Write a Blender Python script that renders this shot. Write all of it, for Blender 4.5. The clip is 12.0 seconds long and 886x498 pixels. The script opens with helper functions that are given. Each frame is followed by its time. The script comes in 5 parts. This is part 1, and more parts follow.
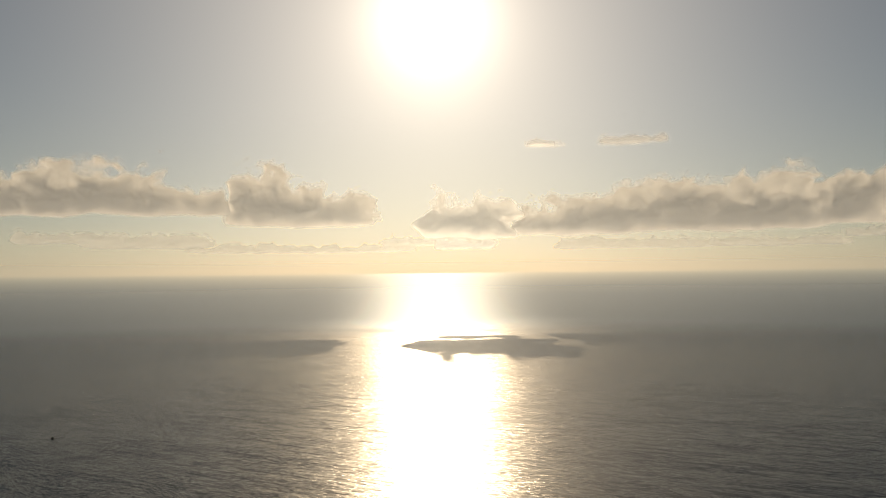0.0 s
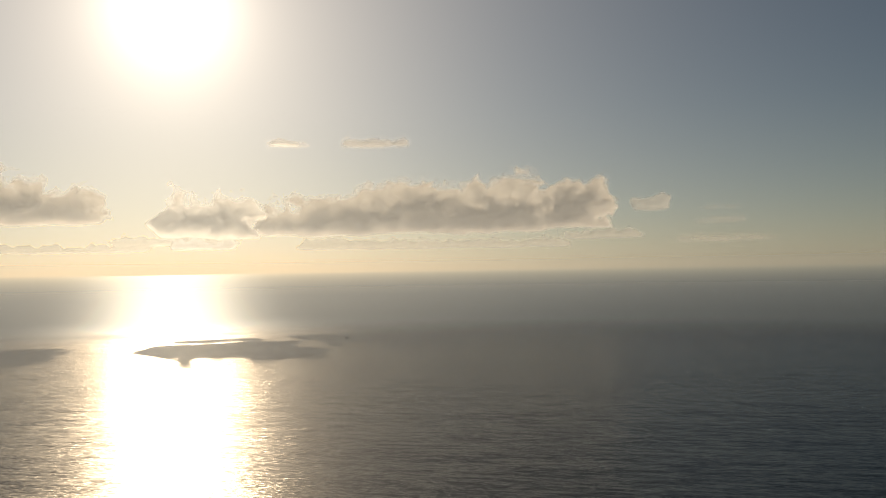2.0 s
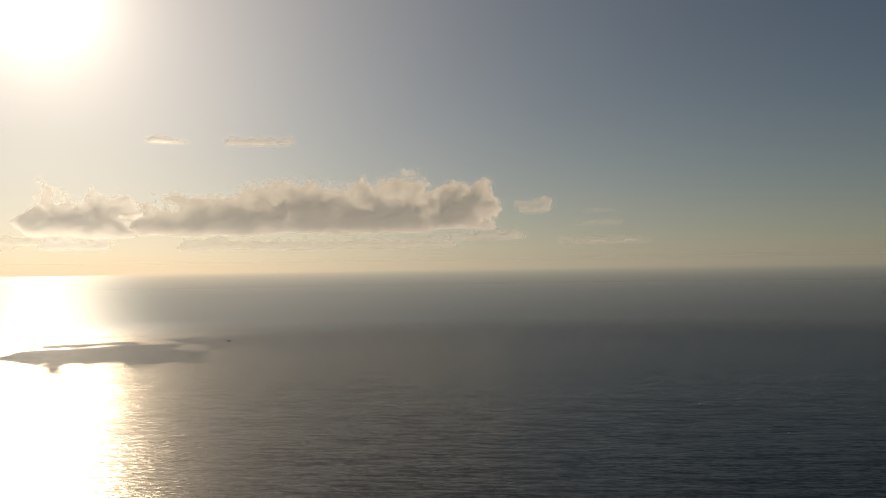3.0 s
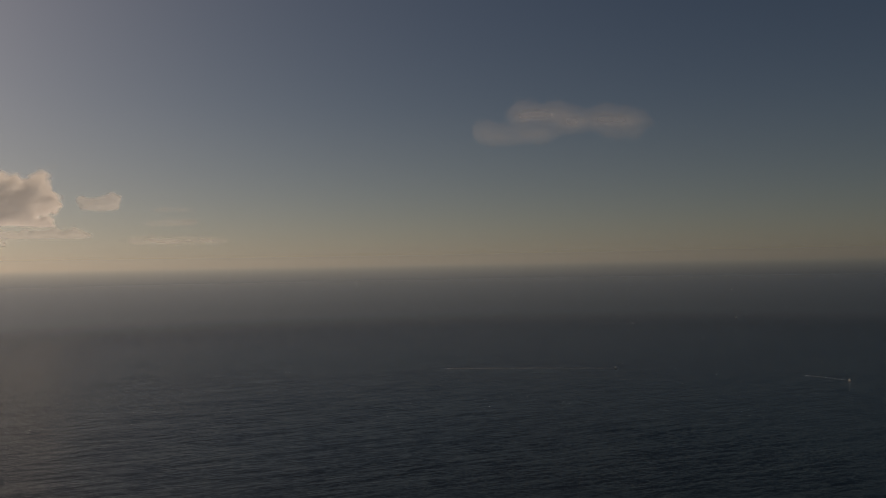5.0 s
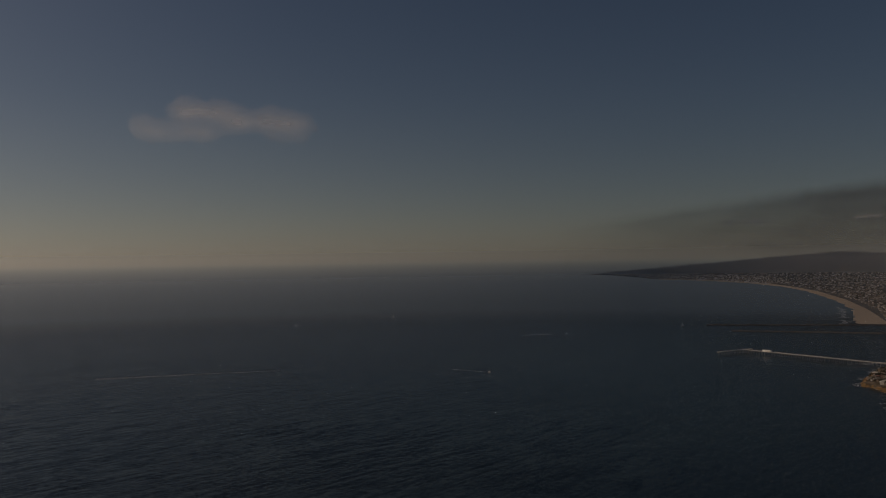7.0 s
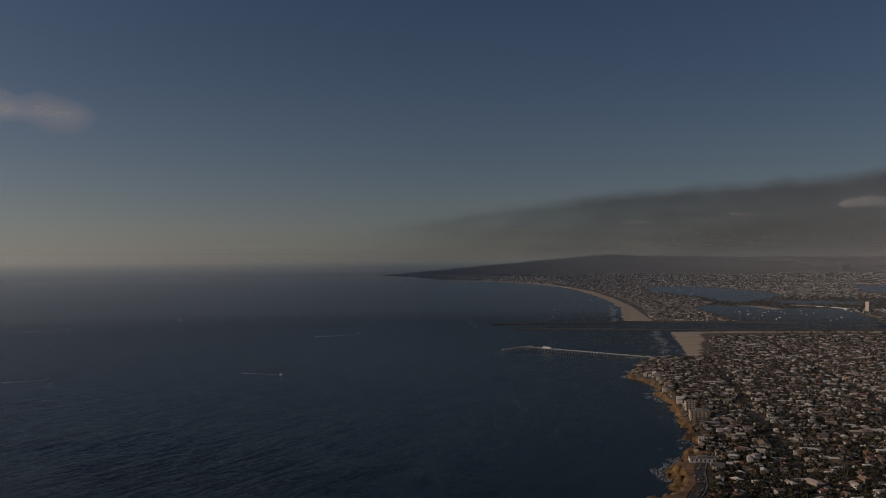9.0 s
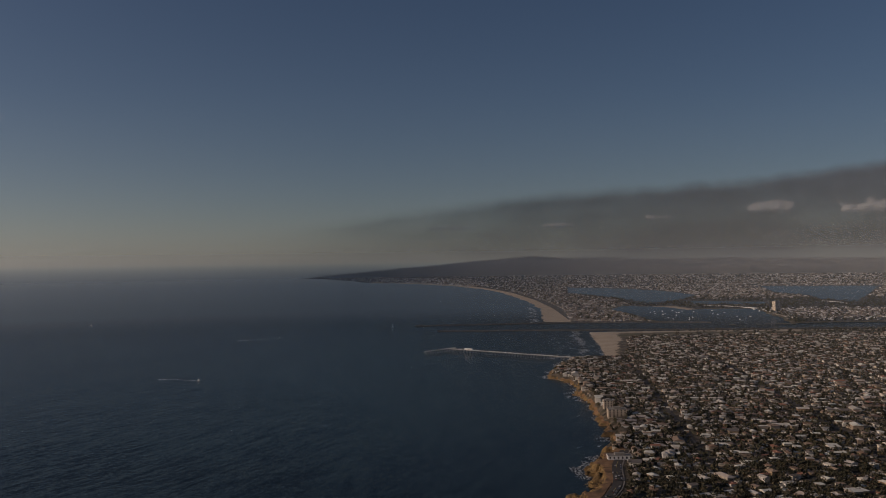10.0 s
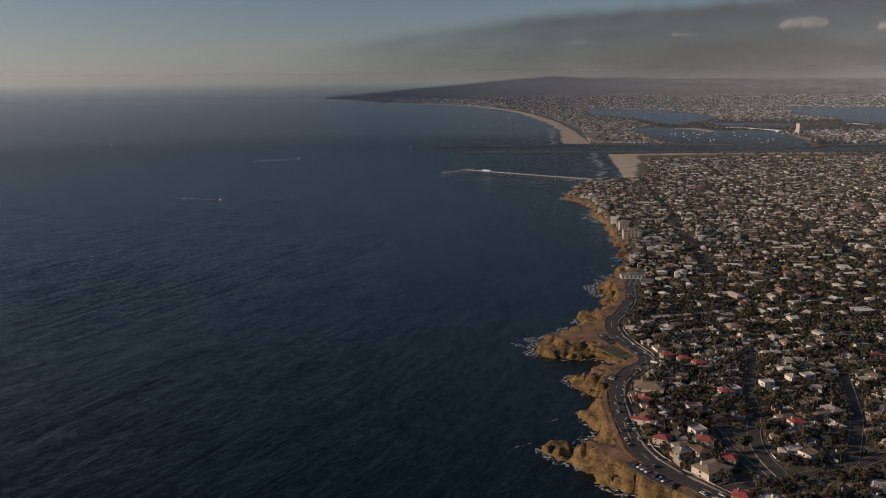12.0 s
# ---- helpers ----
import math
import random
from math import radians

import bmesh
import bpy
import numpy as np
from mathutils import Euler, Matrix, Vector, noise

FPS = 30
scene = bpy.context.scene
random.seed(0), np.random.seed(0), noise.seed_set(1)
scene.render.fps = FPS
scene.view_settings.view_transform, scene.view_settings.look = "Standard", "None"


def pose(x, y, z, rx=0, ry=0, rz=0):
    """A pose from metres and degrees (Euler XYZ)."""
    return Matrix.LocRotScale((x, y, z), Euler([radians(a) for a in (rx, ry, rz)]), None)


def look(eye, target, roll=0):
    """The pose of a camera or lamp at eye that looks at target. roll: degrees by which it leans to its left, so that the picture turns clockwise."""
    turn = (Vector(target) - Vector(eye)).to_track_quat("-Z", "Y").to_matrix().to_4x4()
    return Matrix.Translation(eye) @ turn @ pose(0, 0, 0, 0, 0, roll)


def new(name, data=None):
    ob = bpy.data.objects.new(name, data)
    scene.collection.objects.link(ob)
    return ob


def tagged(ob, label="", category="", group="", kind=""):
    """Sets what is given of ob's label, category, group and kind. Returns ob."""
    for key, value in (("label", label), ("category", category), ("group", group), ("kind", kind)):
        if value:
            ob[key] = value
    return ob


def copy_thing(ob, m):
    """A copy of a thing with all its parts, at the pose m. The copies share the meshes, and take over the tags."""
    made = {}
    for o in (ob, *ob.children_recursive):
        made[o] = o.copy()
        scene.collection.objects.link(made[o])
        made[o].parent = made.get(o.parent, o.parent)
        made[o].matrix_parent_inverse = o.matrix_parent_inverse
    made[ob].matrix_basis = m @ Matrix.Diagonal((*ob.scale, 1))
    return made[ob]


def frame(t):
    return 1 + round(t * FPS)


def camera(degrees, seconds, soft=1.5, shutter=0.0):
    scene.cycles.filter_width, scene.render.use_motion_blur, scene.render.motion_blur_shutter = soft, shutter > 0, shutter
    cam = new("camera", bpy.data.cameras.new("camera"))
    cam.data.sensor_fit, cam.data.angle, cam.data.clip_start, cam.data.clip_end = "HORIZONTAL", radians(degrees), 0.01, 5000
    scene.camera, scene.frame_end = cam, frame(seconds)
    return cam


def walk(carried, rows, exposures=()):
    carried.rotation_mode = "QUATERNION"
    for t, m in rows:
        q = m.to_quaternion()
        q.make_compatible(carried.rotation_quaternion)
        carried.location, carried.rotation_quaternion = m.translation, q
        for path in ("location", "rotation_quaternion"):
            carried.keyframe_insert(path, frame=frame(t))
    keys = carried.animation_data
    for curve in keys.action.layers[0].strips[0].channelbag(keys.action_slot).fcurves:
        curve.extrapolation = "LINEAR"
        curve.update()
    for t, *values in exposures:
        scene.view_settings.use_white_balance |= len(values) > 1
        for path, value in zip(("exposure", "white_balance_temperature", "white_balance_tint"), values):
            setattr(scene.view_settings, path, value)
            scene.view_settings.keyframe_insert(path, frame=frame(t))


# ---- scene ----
EYE = Vector((0.0, 0.0, 230.0))
cam = camera(55.55, 12.0, soft=0.9)
# seconds, yaw to the left of +y, pitch, lean to the left
TURNS = [
    (0.0, 95.53, 1.63, -0.60), (0.5, 92.47, 1.61, -0.62), (1.0, 84.99, 1.54, -0.76), (1.5, 80.79, 1.49, -0.85),
    (2.0, 78.17, 1.49, -0.88), (2.5, 76.95, 1.51, -0.86), (3.0, 70.41, 1.44, -0.86), (3.5, 63.63, 1.39, -0.85),
    (3.7, 61.06, 1.33, -0.87), (5.5, 36.31, 1.04, -0.95), (6.0, 31.76, 1.01, -0.85), (6.5, 24.42, 0.91, -0.88),
    (6.7, 21.72, 0.87, -0.88), (8.3, 15.61, 0.91, -0.66), (8.5, 12.98, 0.90, -0.64), (9.0, 5.45, 0.80, -0.58),
    (9.5, 0.00, 0.83, -0.73), (10.0, 0.15, 0.90, -0.75), (10.5, 0.35, 0.91, -0.70), (11.0, 0.63, -1.56, -0.64),
    (11.4, 1.39, -10.65, -0.62), (11.5, 1.43, -11.22, -0.56), (12.0, 1.52, -11.22, -0.58)]


def heading(yaw, pitch):
    y, p = radians(yaw), radians(pitch)
    return Vector((-math.sin(y) * math.cos(p), math.cos(y) * math.cos(p), math.sin(p)))


walk(cam, [(t, look(EYE, EYE + heading(y, p) * 100, r)) for t, y, p, r in TURNS],
     exposures=[(0.0, -0.92, 7200, 8), (3.7, -1.05, 7000, 12), (5.5, -1.38, 7050, 21), (6.7, -1.48, 6900, 21), (8.3, -1.12, 6330, 21),
                (9.5, -0.9, 6200, 21), (10.0, -0.73, 6200, 21), (10.8, -0.7, 6220, 21), (11.5, -0.5, 6130, 20), (12.0, -0.13, 6130, 20)])

# ---- light ----
SUN_AZ, SUN_EL = -96.1, 16.9          # degrees clockwise from +y, and above the horizon
SUN_DIR = heading(-SUN_AZ, SUN_EL)
sun = new("sun", bpy.data.lights.new("sun", "SUN"))
sun.data.energy, sun.data.angle, sun.data.color = 4.0, radians(0.53), (1.0, 0.77, 0.52)
sun.matrix_world = look((0, 0, 900), Vector((0, 0, 900)) - SUN_DIR)


def node(tree, kind, x=0, **inputs):
    n = tree.nodes.new(kind)
    for key, value in inputs.items():
        key = key.replace("_", " ")
        n.inputs[key].default_value = value
    return n


def sky_node(tree):
    n = tree.nodes.new("ShaderNodeTexSky")
    n.sky_type, n.sun_disc = "NISHITA", False
    n.sun_elevation, n.sun_rotation = radians(SUN_EL), radians(SUN_AZ)
    n.altitude, n.air_density, n.dust_density, n.ozone_density = 230, 1.0, 0.3, 2.5
    return n


SKY = 0.05


def math_node(tree, op, a, b=None):
    n = tree.nodes.new("ShaderNodeMath")
    n.operation = op
    for i, v in enumerate((a, b)):
        if v is None:
            continue
        if isinstance(v, bpy.types.NodeSocket):
            tree.links.new(v, n.inputs[i])
        else:
            n.inputs[i].default_value = v
    return n.outputs[0]


def sky_light(tree, vec):
    """The sky's light along a direction: clear air, and round the sun the forward glow of the hazy sea air."""
    unit = tree.nodes.new("ShaderNodeVectorMath")
    unit.operation = "NORMALIZE"
    tree.links.new(vec, unit.inputs[0])
    base = sky_node(tree)
    tree.links.new(unit.outputs[0], base.inputs[0])
    dot = tree.nodes.new("ShaderNodeVectorMath")
    dot.operation = "DOT_PRODUCT"
    tree.links.new(unit.outputs[0], dot.inputs[0])
    dot.inputs[1].default_value = SUN_DIR
    off = math_node(tree, "MULTIPLY", math_node(tree, "ARCCOSINE", math_node(tree, "MINIMUM", dot.outputs["Value"], 0.999999)), 57.2958)
    sep = tree.nodes.new("ShaderNodeSeparateXYZ")
    tree.links.new(unit.outputs[0], sep.inputs[0])
    low = math_node(tree, "EXPONENT", math_node(tree, "MULTIPLY", math_node(tree, "ABSOLUTE", sep.outputs[2]), -1 / HAZE_RISE))

    def lobe(width, amount):
        return math_node(tree, "MULTIPLY", math_node(tree, "EXPONENT", math_node(tree, "MULTIPLY", off, -1 / width)), amount)

    glow = math_node(tree, "ADD", lobe(GLOW[0], GLOW[1] / SKY), lobe(CORE[0], CORE[1] / SKY))
    haze = math_node(tree, "MULTIPLY", low, math_node(tree, "ADD", lobe(HAZE[0], HAZE[1] / SKY), HAZE[2] / SKY))
    out = base.outputs[0]
    pale = math_node(tree, "MULTIPLY", low, lobe(PALE[0], PALE[1] / SKY))
    for amount, colour in ((glow, (1.0, 0.88, 0.76)), (haze, (1.0, 0.86, 0.68)), (pale, (0.78, 0.9, 1.0))):
        c = tree.nodes.new("ShaderNodeVectorMath")
        c.operation = "SCALE"
        c.inputs[0].default_value = colour
        tree.links.new(amount, c.inputs["Scale"])
        s = tree.nodes.new("ShaderNodeVectorMath")
        s.operation = "ADD"
        tree.links.new(out, s.inputs[0])
        tree.links.new(c.outputs[0], s.inputs[1])
        out = s.outputs[0]
    return out


GLOW, CORE, HAZE, PALE, HAZE_RISE = (13.0, 1.7), (1.7, 6.0), (27.0, 0.85, 0.0), (62.0, 0.2), 0.1
world = bpy.data.worlds.new("sky")
scene.world = world
world.use_nodes = True
wt = world.node_tree
wt.nodes.clear()
wo = wt.nodes.new("ShaderNodeOutputWorld")
bg = wt.nodes.new("ShaderNodeBackground")
bg.inputs["Strength"].default_value = SKY
wt.links.new(sky_light(wt, wt.nodes.new("ShaderNodeTexCoord").outputs["Generated"]), bg.inputs["Color"])
wt.links.new(bg.outputs[0], wo.inputs["Surface"])


# ---- materials ----
def ramp(tree, fac, stops):
    n = tree.nodes.new("ShaderNodeValToRGB")
    el = n.color_ramp.elements
    while len(el) < len(stops):
        el.new(0.5)
    for e, (p, c) in zip(el, stops):
        e.position, e.color = p, (*c, 1)
    tree.links.new(fac, n.inputs["Fac"])
    return n.outputs["Color"]


def noise_of(tree, vec, scale, detail=4.0, rough=0.55):
    n = node(tree, "ShaderNodeTexNoise", Scale=scale, Detail=detail, Roughness=rough)
    tree.links.new(vec, n.inputs["Vector"])
    return n.outputs["Fac"]


def mixed(tree, fac, a, b, kind="MIX"):
    n = tree.nodes.new("ShaderNodeMixRGB")
    n.blend_type = kind
    for key, v in (("Fac", fac), ("Color1", a), ("Color2", b)):
        if isinstance(v, bpy.types.NodeSocket):
            tree.links.new(v, n.inputs[key])
        else:
            n.inputs[key].default_value = v if key == "Fac" else (*v, 1)
    return n.outputs["Color"]


def blank(name):
    m = bpy.data.materials.new(name)
    m.use_nodes = True
    t = m.node_tree
    t.nodes.clear()
    out = t.nodes.new("ShaderNodeOutputMaterial")
    return m, t, out


def surface(name, stops, scale=0.5, fine=3.0, rough=0.85, bump=0.3, metal=0.0, vary="", spread=0.25, palette=None, depth=0.05):
    """A rough surface: broad noise through the ramp, finer grain over it, and fine relief."""
    m, t, out = blank(name)
    p = t.nodes.new("ShaderNodeBsdfPrincipled")
    pos = t.nodes.new("ShaderNodeNewGeometry").outputs["Position"]
    col = ramp(t, noise_of(t, pos, scale), stops)
    if palette:
        if vary == "object":
            r = t.nodes.new("ShaderNodeObjectInfo").outputs["Random"]
        else:
            r = t.nodes.new("ShaderNodeNewGeometry").outputs["Random Per Island"]
        n = len(palette)
        pal = ramp(t, r, [(i / n, c) for i, c in enumerate(palette)])
        pal.node.color_ramp.interpolation = "CONSTANT"
        col = mixed(t, 1.0, col, pal, "MULTIPLY")
    grain = noise_of(t, pos, fine, 3.0)
    col = mixed(t, 1.0, col, ramp(t, grain, [(0.25, (1 - spread,) * 3), (0.75, (1 + spread,) * 3)]), "MULTIPLY")
    t.links.new(col, p.inputs["Base Color"])
    p.inputs["Roughness"].default_value, p.inputs["Metallic"].default_value = rough, metal
    b = node(t, "ShaderNodeBump", Strength=bump, Distance=depth)
    t.links.new(grain, b.inputs["Height"])
    t.links.new(b.outputs[0], p.inputs["Normal"])
    t.links.new(p.outputs[0], out.inputs["Surface"])
    return m


WHITE3 = ((0.3, (0.85,) * 3), (0.7, (1.0,) * 3))
WALLS = [(0.74, 0.7, 0.63), (0.78, 0.75, 0.7), (0.62, 0.55, 0.44), (0.7, 0.66, 0.58), (0.4, 0.32, 0.22), (0.34, 0.3, 0.25), (0.72, 0.69, 0.63), (0.42, 0.3, 0.19), (0.5, 0.44, 0.35), (0.3, 0.24, 0.18)]
ROOFS = [(0.5, 0.47, 0.42), (0.13, 0.115, 0.1), (0.34, 0.3, 0.26), (0.24, 0.22, 0.2), (0.2, 0.15, 0.11), (0.4, 0.37, 0.33), (0.1, 0.085, 0.075), (0.24, 0.18, 0.13), (0.17, 0.13, 0.1), (0.52, 0.48, 0.42), (0.15, 0.1, 0.07)]
m_wall = surface("house_paint", WHITE3, 0.3, 2.0, 0.8, vary="object", palette=WALLS, spread=0.1)
m_roof = surface("roof_shingle", WHITE3, 0.4, 4.0, 0.9, vary="object", palette=ROOFS, spread=0.25)
m_wall_far = surface("house_paint_far", WHITE3, 0.05, 1.0, 0.8, vary="island", palette=WALLS, spread=0.1)
m_roof_far = surface("roof_far", WHITE3, 0.05, 1.0, 0.9, vary="island", palette=[tuple(min(0.66, c * 1.4) for c in q) for q in ROOFS] + [(0.62, 0.59, 0.52), (0.5, 0.47, 0.41), (0.3, 0.15, 0.1)], spread=0.2)
m_roof_north = surface("roof_north", WHITE3, 0.05, 1.0, 0.9, vary="island", palette=[tuple(c * 0.8 for c in q) for q in ROOFS[1:5] + ROOFS[6:9] + ROOFS[10:]], spread=0.2)
m_wall_north = surface("house_paint_north", WHITE3, 0.05, 1.0, 0.85, vary="island", palette=[(0.5, 0.48, 0.45), (0.3, 0.27, 0.23), (0.4, 0.37, 0.32), (0.2, 0.18, 0.15), (0.6, 0.58, 0.55), (0.26, 0.23, 0.19)], spread=0.1)
m_tile = surface("red_tile", [(0.3, (0.25, 0.06, 0.045)), (0.7, (0.36, 0.09, 0.065))], 0.5, 5.0, 0.8)
m_tan_roof = surface("tan_roof", [(0.3, (0.2, 0.15, 0.1)), (0.7, (0.28, 0.22, 0.15))], 0.5, 4.0, 0.9)
m_glass = surface("window_glass", [(0.3, (0.02, 0.025, 0.03)), (0.7, (0.04, 0.045, 0.05))], 0.5, 2.0, 0.15, 0.02)
m_door = surface("painted_door", [(0.3, (0.12, 0.07, 0.04)), (0.7, (0.2, 0.12, 0.07))], 0.8, 5.0, 0.6)


def sandstone_material():
    """Golden sandstone: level beds of paler and darker stone, crumbling faces, dark seams."""
    m, t, out = blank("sandstone")
    p = node(t, "ShaderNodeBsdfPrincipled", Roughness=0.95)
    pos = t.nodes.new("ShaderNodeNewGeometry").outputs["Position"]
    mp = t.nodes.new("ShaderNodeMapping")
    mp.inputs["Scale"].default_value = (0.035, 0.035, 0.9)
    mp.inputs["Rotation"].default_value = (0.05, -0.03, 0)
    t.links.new(pos, mp.inputs["Vector"])
    beds = noise_of(t, mp.outputs[0], 1.0, 5.0, 0.65)
    col = ramp(t, noise_of(t, pos, 0.12, 5.0, 0.6), [(0.32, (0.055, 0.034, 0.016)), (0.45, (0.15, 0.095, 0.036)), (0.58, (0.235, 0.155, 0.06)), (0.75, (0.28, 0.19, 0.08))])
    col = mixed(t, 1.0, col, ramp(t, beds, [(0.34, (0.45, 0.42, 0.4)), (0.46, (1.0, 1.0, 1.0)), (0.6, (1.1, 1.08, 1.0)), (0.68, (0.75, 0.7, 0.66))]), "MULTIPLY")
    grain = noise_of(t, pos, 0.8, 5.0, 0.65)
    col = mixed(t, 1.0, col, ramp(t, grain, [(0.3, (0.6,) * 3), (0.6, (1.15,) * 3)]), "MULTIPLY")
    t.links.new(col, p.inputs["Base Color"])
    b = node(t, "ShaderNodeBump", Strength=1.0, Distance=1.1)
    t.links.new(math_node(t, "ADD", grain, beds), b.inputs["Height"])
    t.links.new(b.outputs[0], p.inputs["Normal"])
    t.links.new(p.outputs[0], out.inputs["Surface"])
    return m


m_cliff = sandstone_material()
m_bluff = surface("bluff_dirt", [(0.34, (0.1, 0.062, 0.032)), (0.5, (0.22, 0.125, 0.062)), (0.72, (0.31, 0.19, 0.095))], 0.07, 0.8, 0.95, 0.5, spread=0.25, depth=0.3)
m_town = surface("town_ground", [(0.35, (0.03, 0.03, 0.018)), (0.5, (0.08, 0.065, 0.045)), (0.66, (0.15, 0.13, 0.1))], 0.12, 0.5, 0.95, 0.5, spread=0.4, depth=0.2)
m_sand = surface("beach_sand", [(0.3, (0.33, 0.275, 0.2)), (0.7, (0.43, 0.365, 0.275))], 0.02, 0.4, 0.95, 0.3, spread=0.1)
m_park = surface("dry_scrub", [(0.3, (0.05, 0.05, 0.025)), (0.55, (0.13, 0.11, 0.06)), (0.75, (0.22, 0.18, 0.11))], 0.012, 0.1, 0.95, 0.5, spread=0.3)
m_road = surface("asphalt", [(0.3, (0.036, 0.034, 0.032)), (0.7, (0.062, 0.058, 0.054))], 0.2, 3.0, 0.9, 0.2, spread=0.15)
m_walk = surface("concrete", [(0.3, (0.2, 0.185, 0.165)), (0.7, (0.31, 0.29, 0.26))], 0.4, 3.0, 0.9, 0.2, spread=0.15)
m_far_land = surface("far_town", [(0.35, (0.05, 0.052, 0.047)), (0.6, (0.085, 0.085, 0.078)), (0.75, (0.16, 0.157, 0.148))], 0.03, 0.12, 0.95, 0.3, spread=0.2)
m_leaf = surface("foliage", [(0.3, (0.038, 0.035, 0.023)), (0.7, (0.08, 0.069, 0.045))], 0.4, 2.0, 0.8, 0.4, vary="object", palette=[(1, 1, 1), (0.8, 0.9, 0.7), (1.2, 1.05, 0.8), (0.7, 0.75, 0.7)], spread=0.4)
m_leaf_far = surface("foliage_far", [(0.3, (0.035, 0.034, 0.022)), (0.7, (0.075, 0.068, 0.042))], 0.1, 0.6, 0.85, 0.4, vary="island", palette=[(1, 1, 1), (0.8, 0.9, 0.7), (1.2, 1.05, 0.8), (0.7, 0.75, 0.7)], spread=0.4)
m_bark = surface("bark", [(0.3, (0.1, 0.07, 0.05)), (0.7, (0.2, 0.15, 0.1))], 1.0, 6.0, 0.95)
m_rock = surface("jetty_rock", [(0.3, (0.05, 0.045, 0.04)), (0.7, (0.14, 0.13, 0.115))], 0.2, 1.0, 0.95, 0.6, spread=0.4, depth=0.5)
m_white = surface("white_paint", [(0.3, (0.7, 0.69, 0.66)), (0.7, (0.82, 0.81, 0.78))], 0.4, 3.0, 0.5, 0.05, spread=0.05)
m_wood = surface("weathered_deck", [(0.3, (0.32, 0.29, 0.25)), (0.7, (0.46, 0.43, 0.38))], 0.3, 2.0, 0.9, spread=0.15)
m_tower = surface("tower_concrete", [(0.3, (0.5, 0.42, 0.33)), (0.7, (0.58, 0.5, 0.4))], 0.05, 0.5, 0.85, spread=0.08)


def foam_material():
    m, t, out = blank("sea_foam")
    p = node(t, "ShaderNodeBsdfPrincipled", Roughness=0.8)
    p.inputs["Base Color"].default_value = (0.75, 0.76, 0.75, 1)
    pos = t.nodes.new("ShaderNodeNewGeometry").outputs["Position"]
    tr = t.nodes.new("ShaderNodeBsdfTransparent")
    mx = t.nodes.new("ShaderNodeMixShader")
    t.links.new(ramp(t, noise_of(t, pos, 0.35, 6.0, 0.7), [(0.49, (0, 0, 0)), (0.64, (0.9,) * 3)]), mx.inputs["Fac"])
    t.links.new(tr.outputs[0], mx.inputs[1])
    t.links.new(p.outputs[0], mx.inputs[2])
    t.links.new(mx.outputs[0], out.inputs["Surface"])
    return m


m_foam = foam_material()


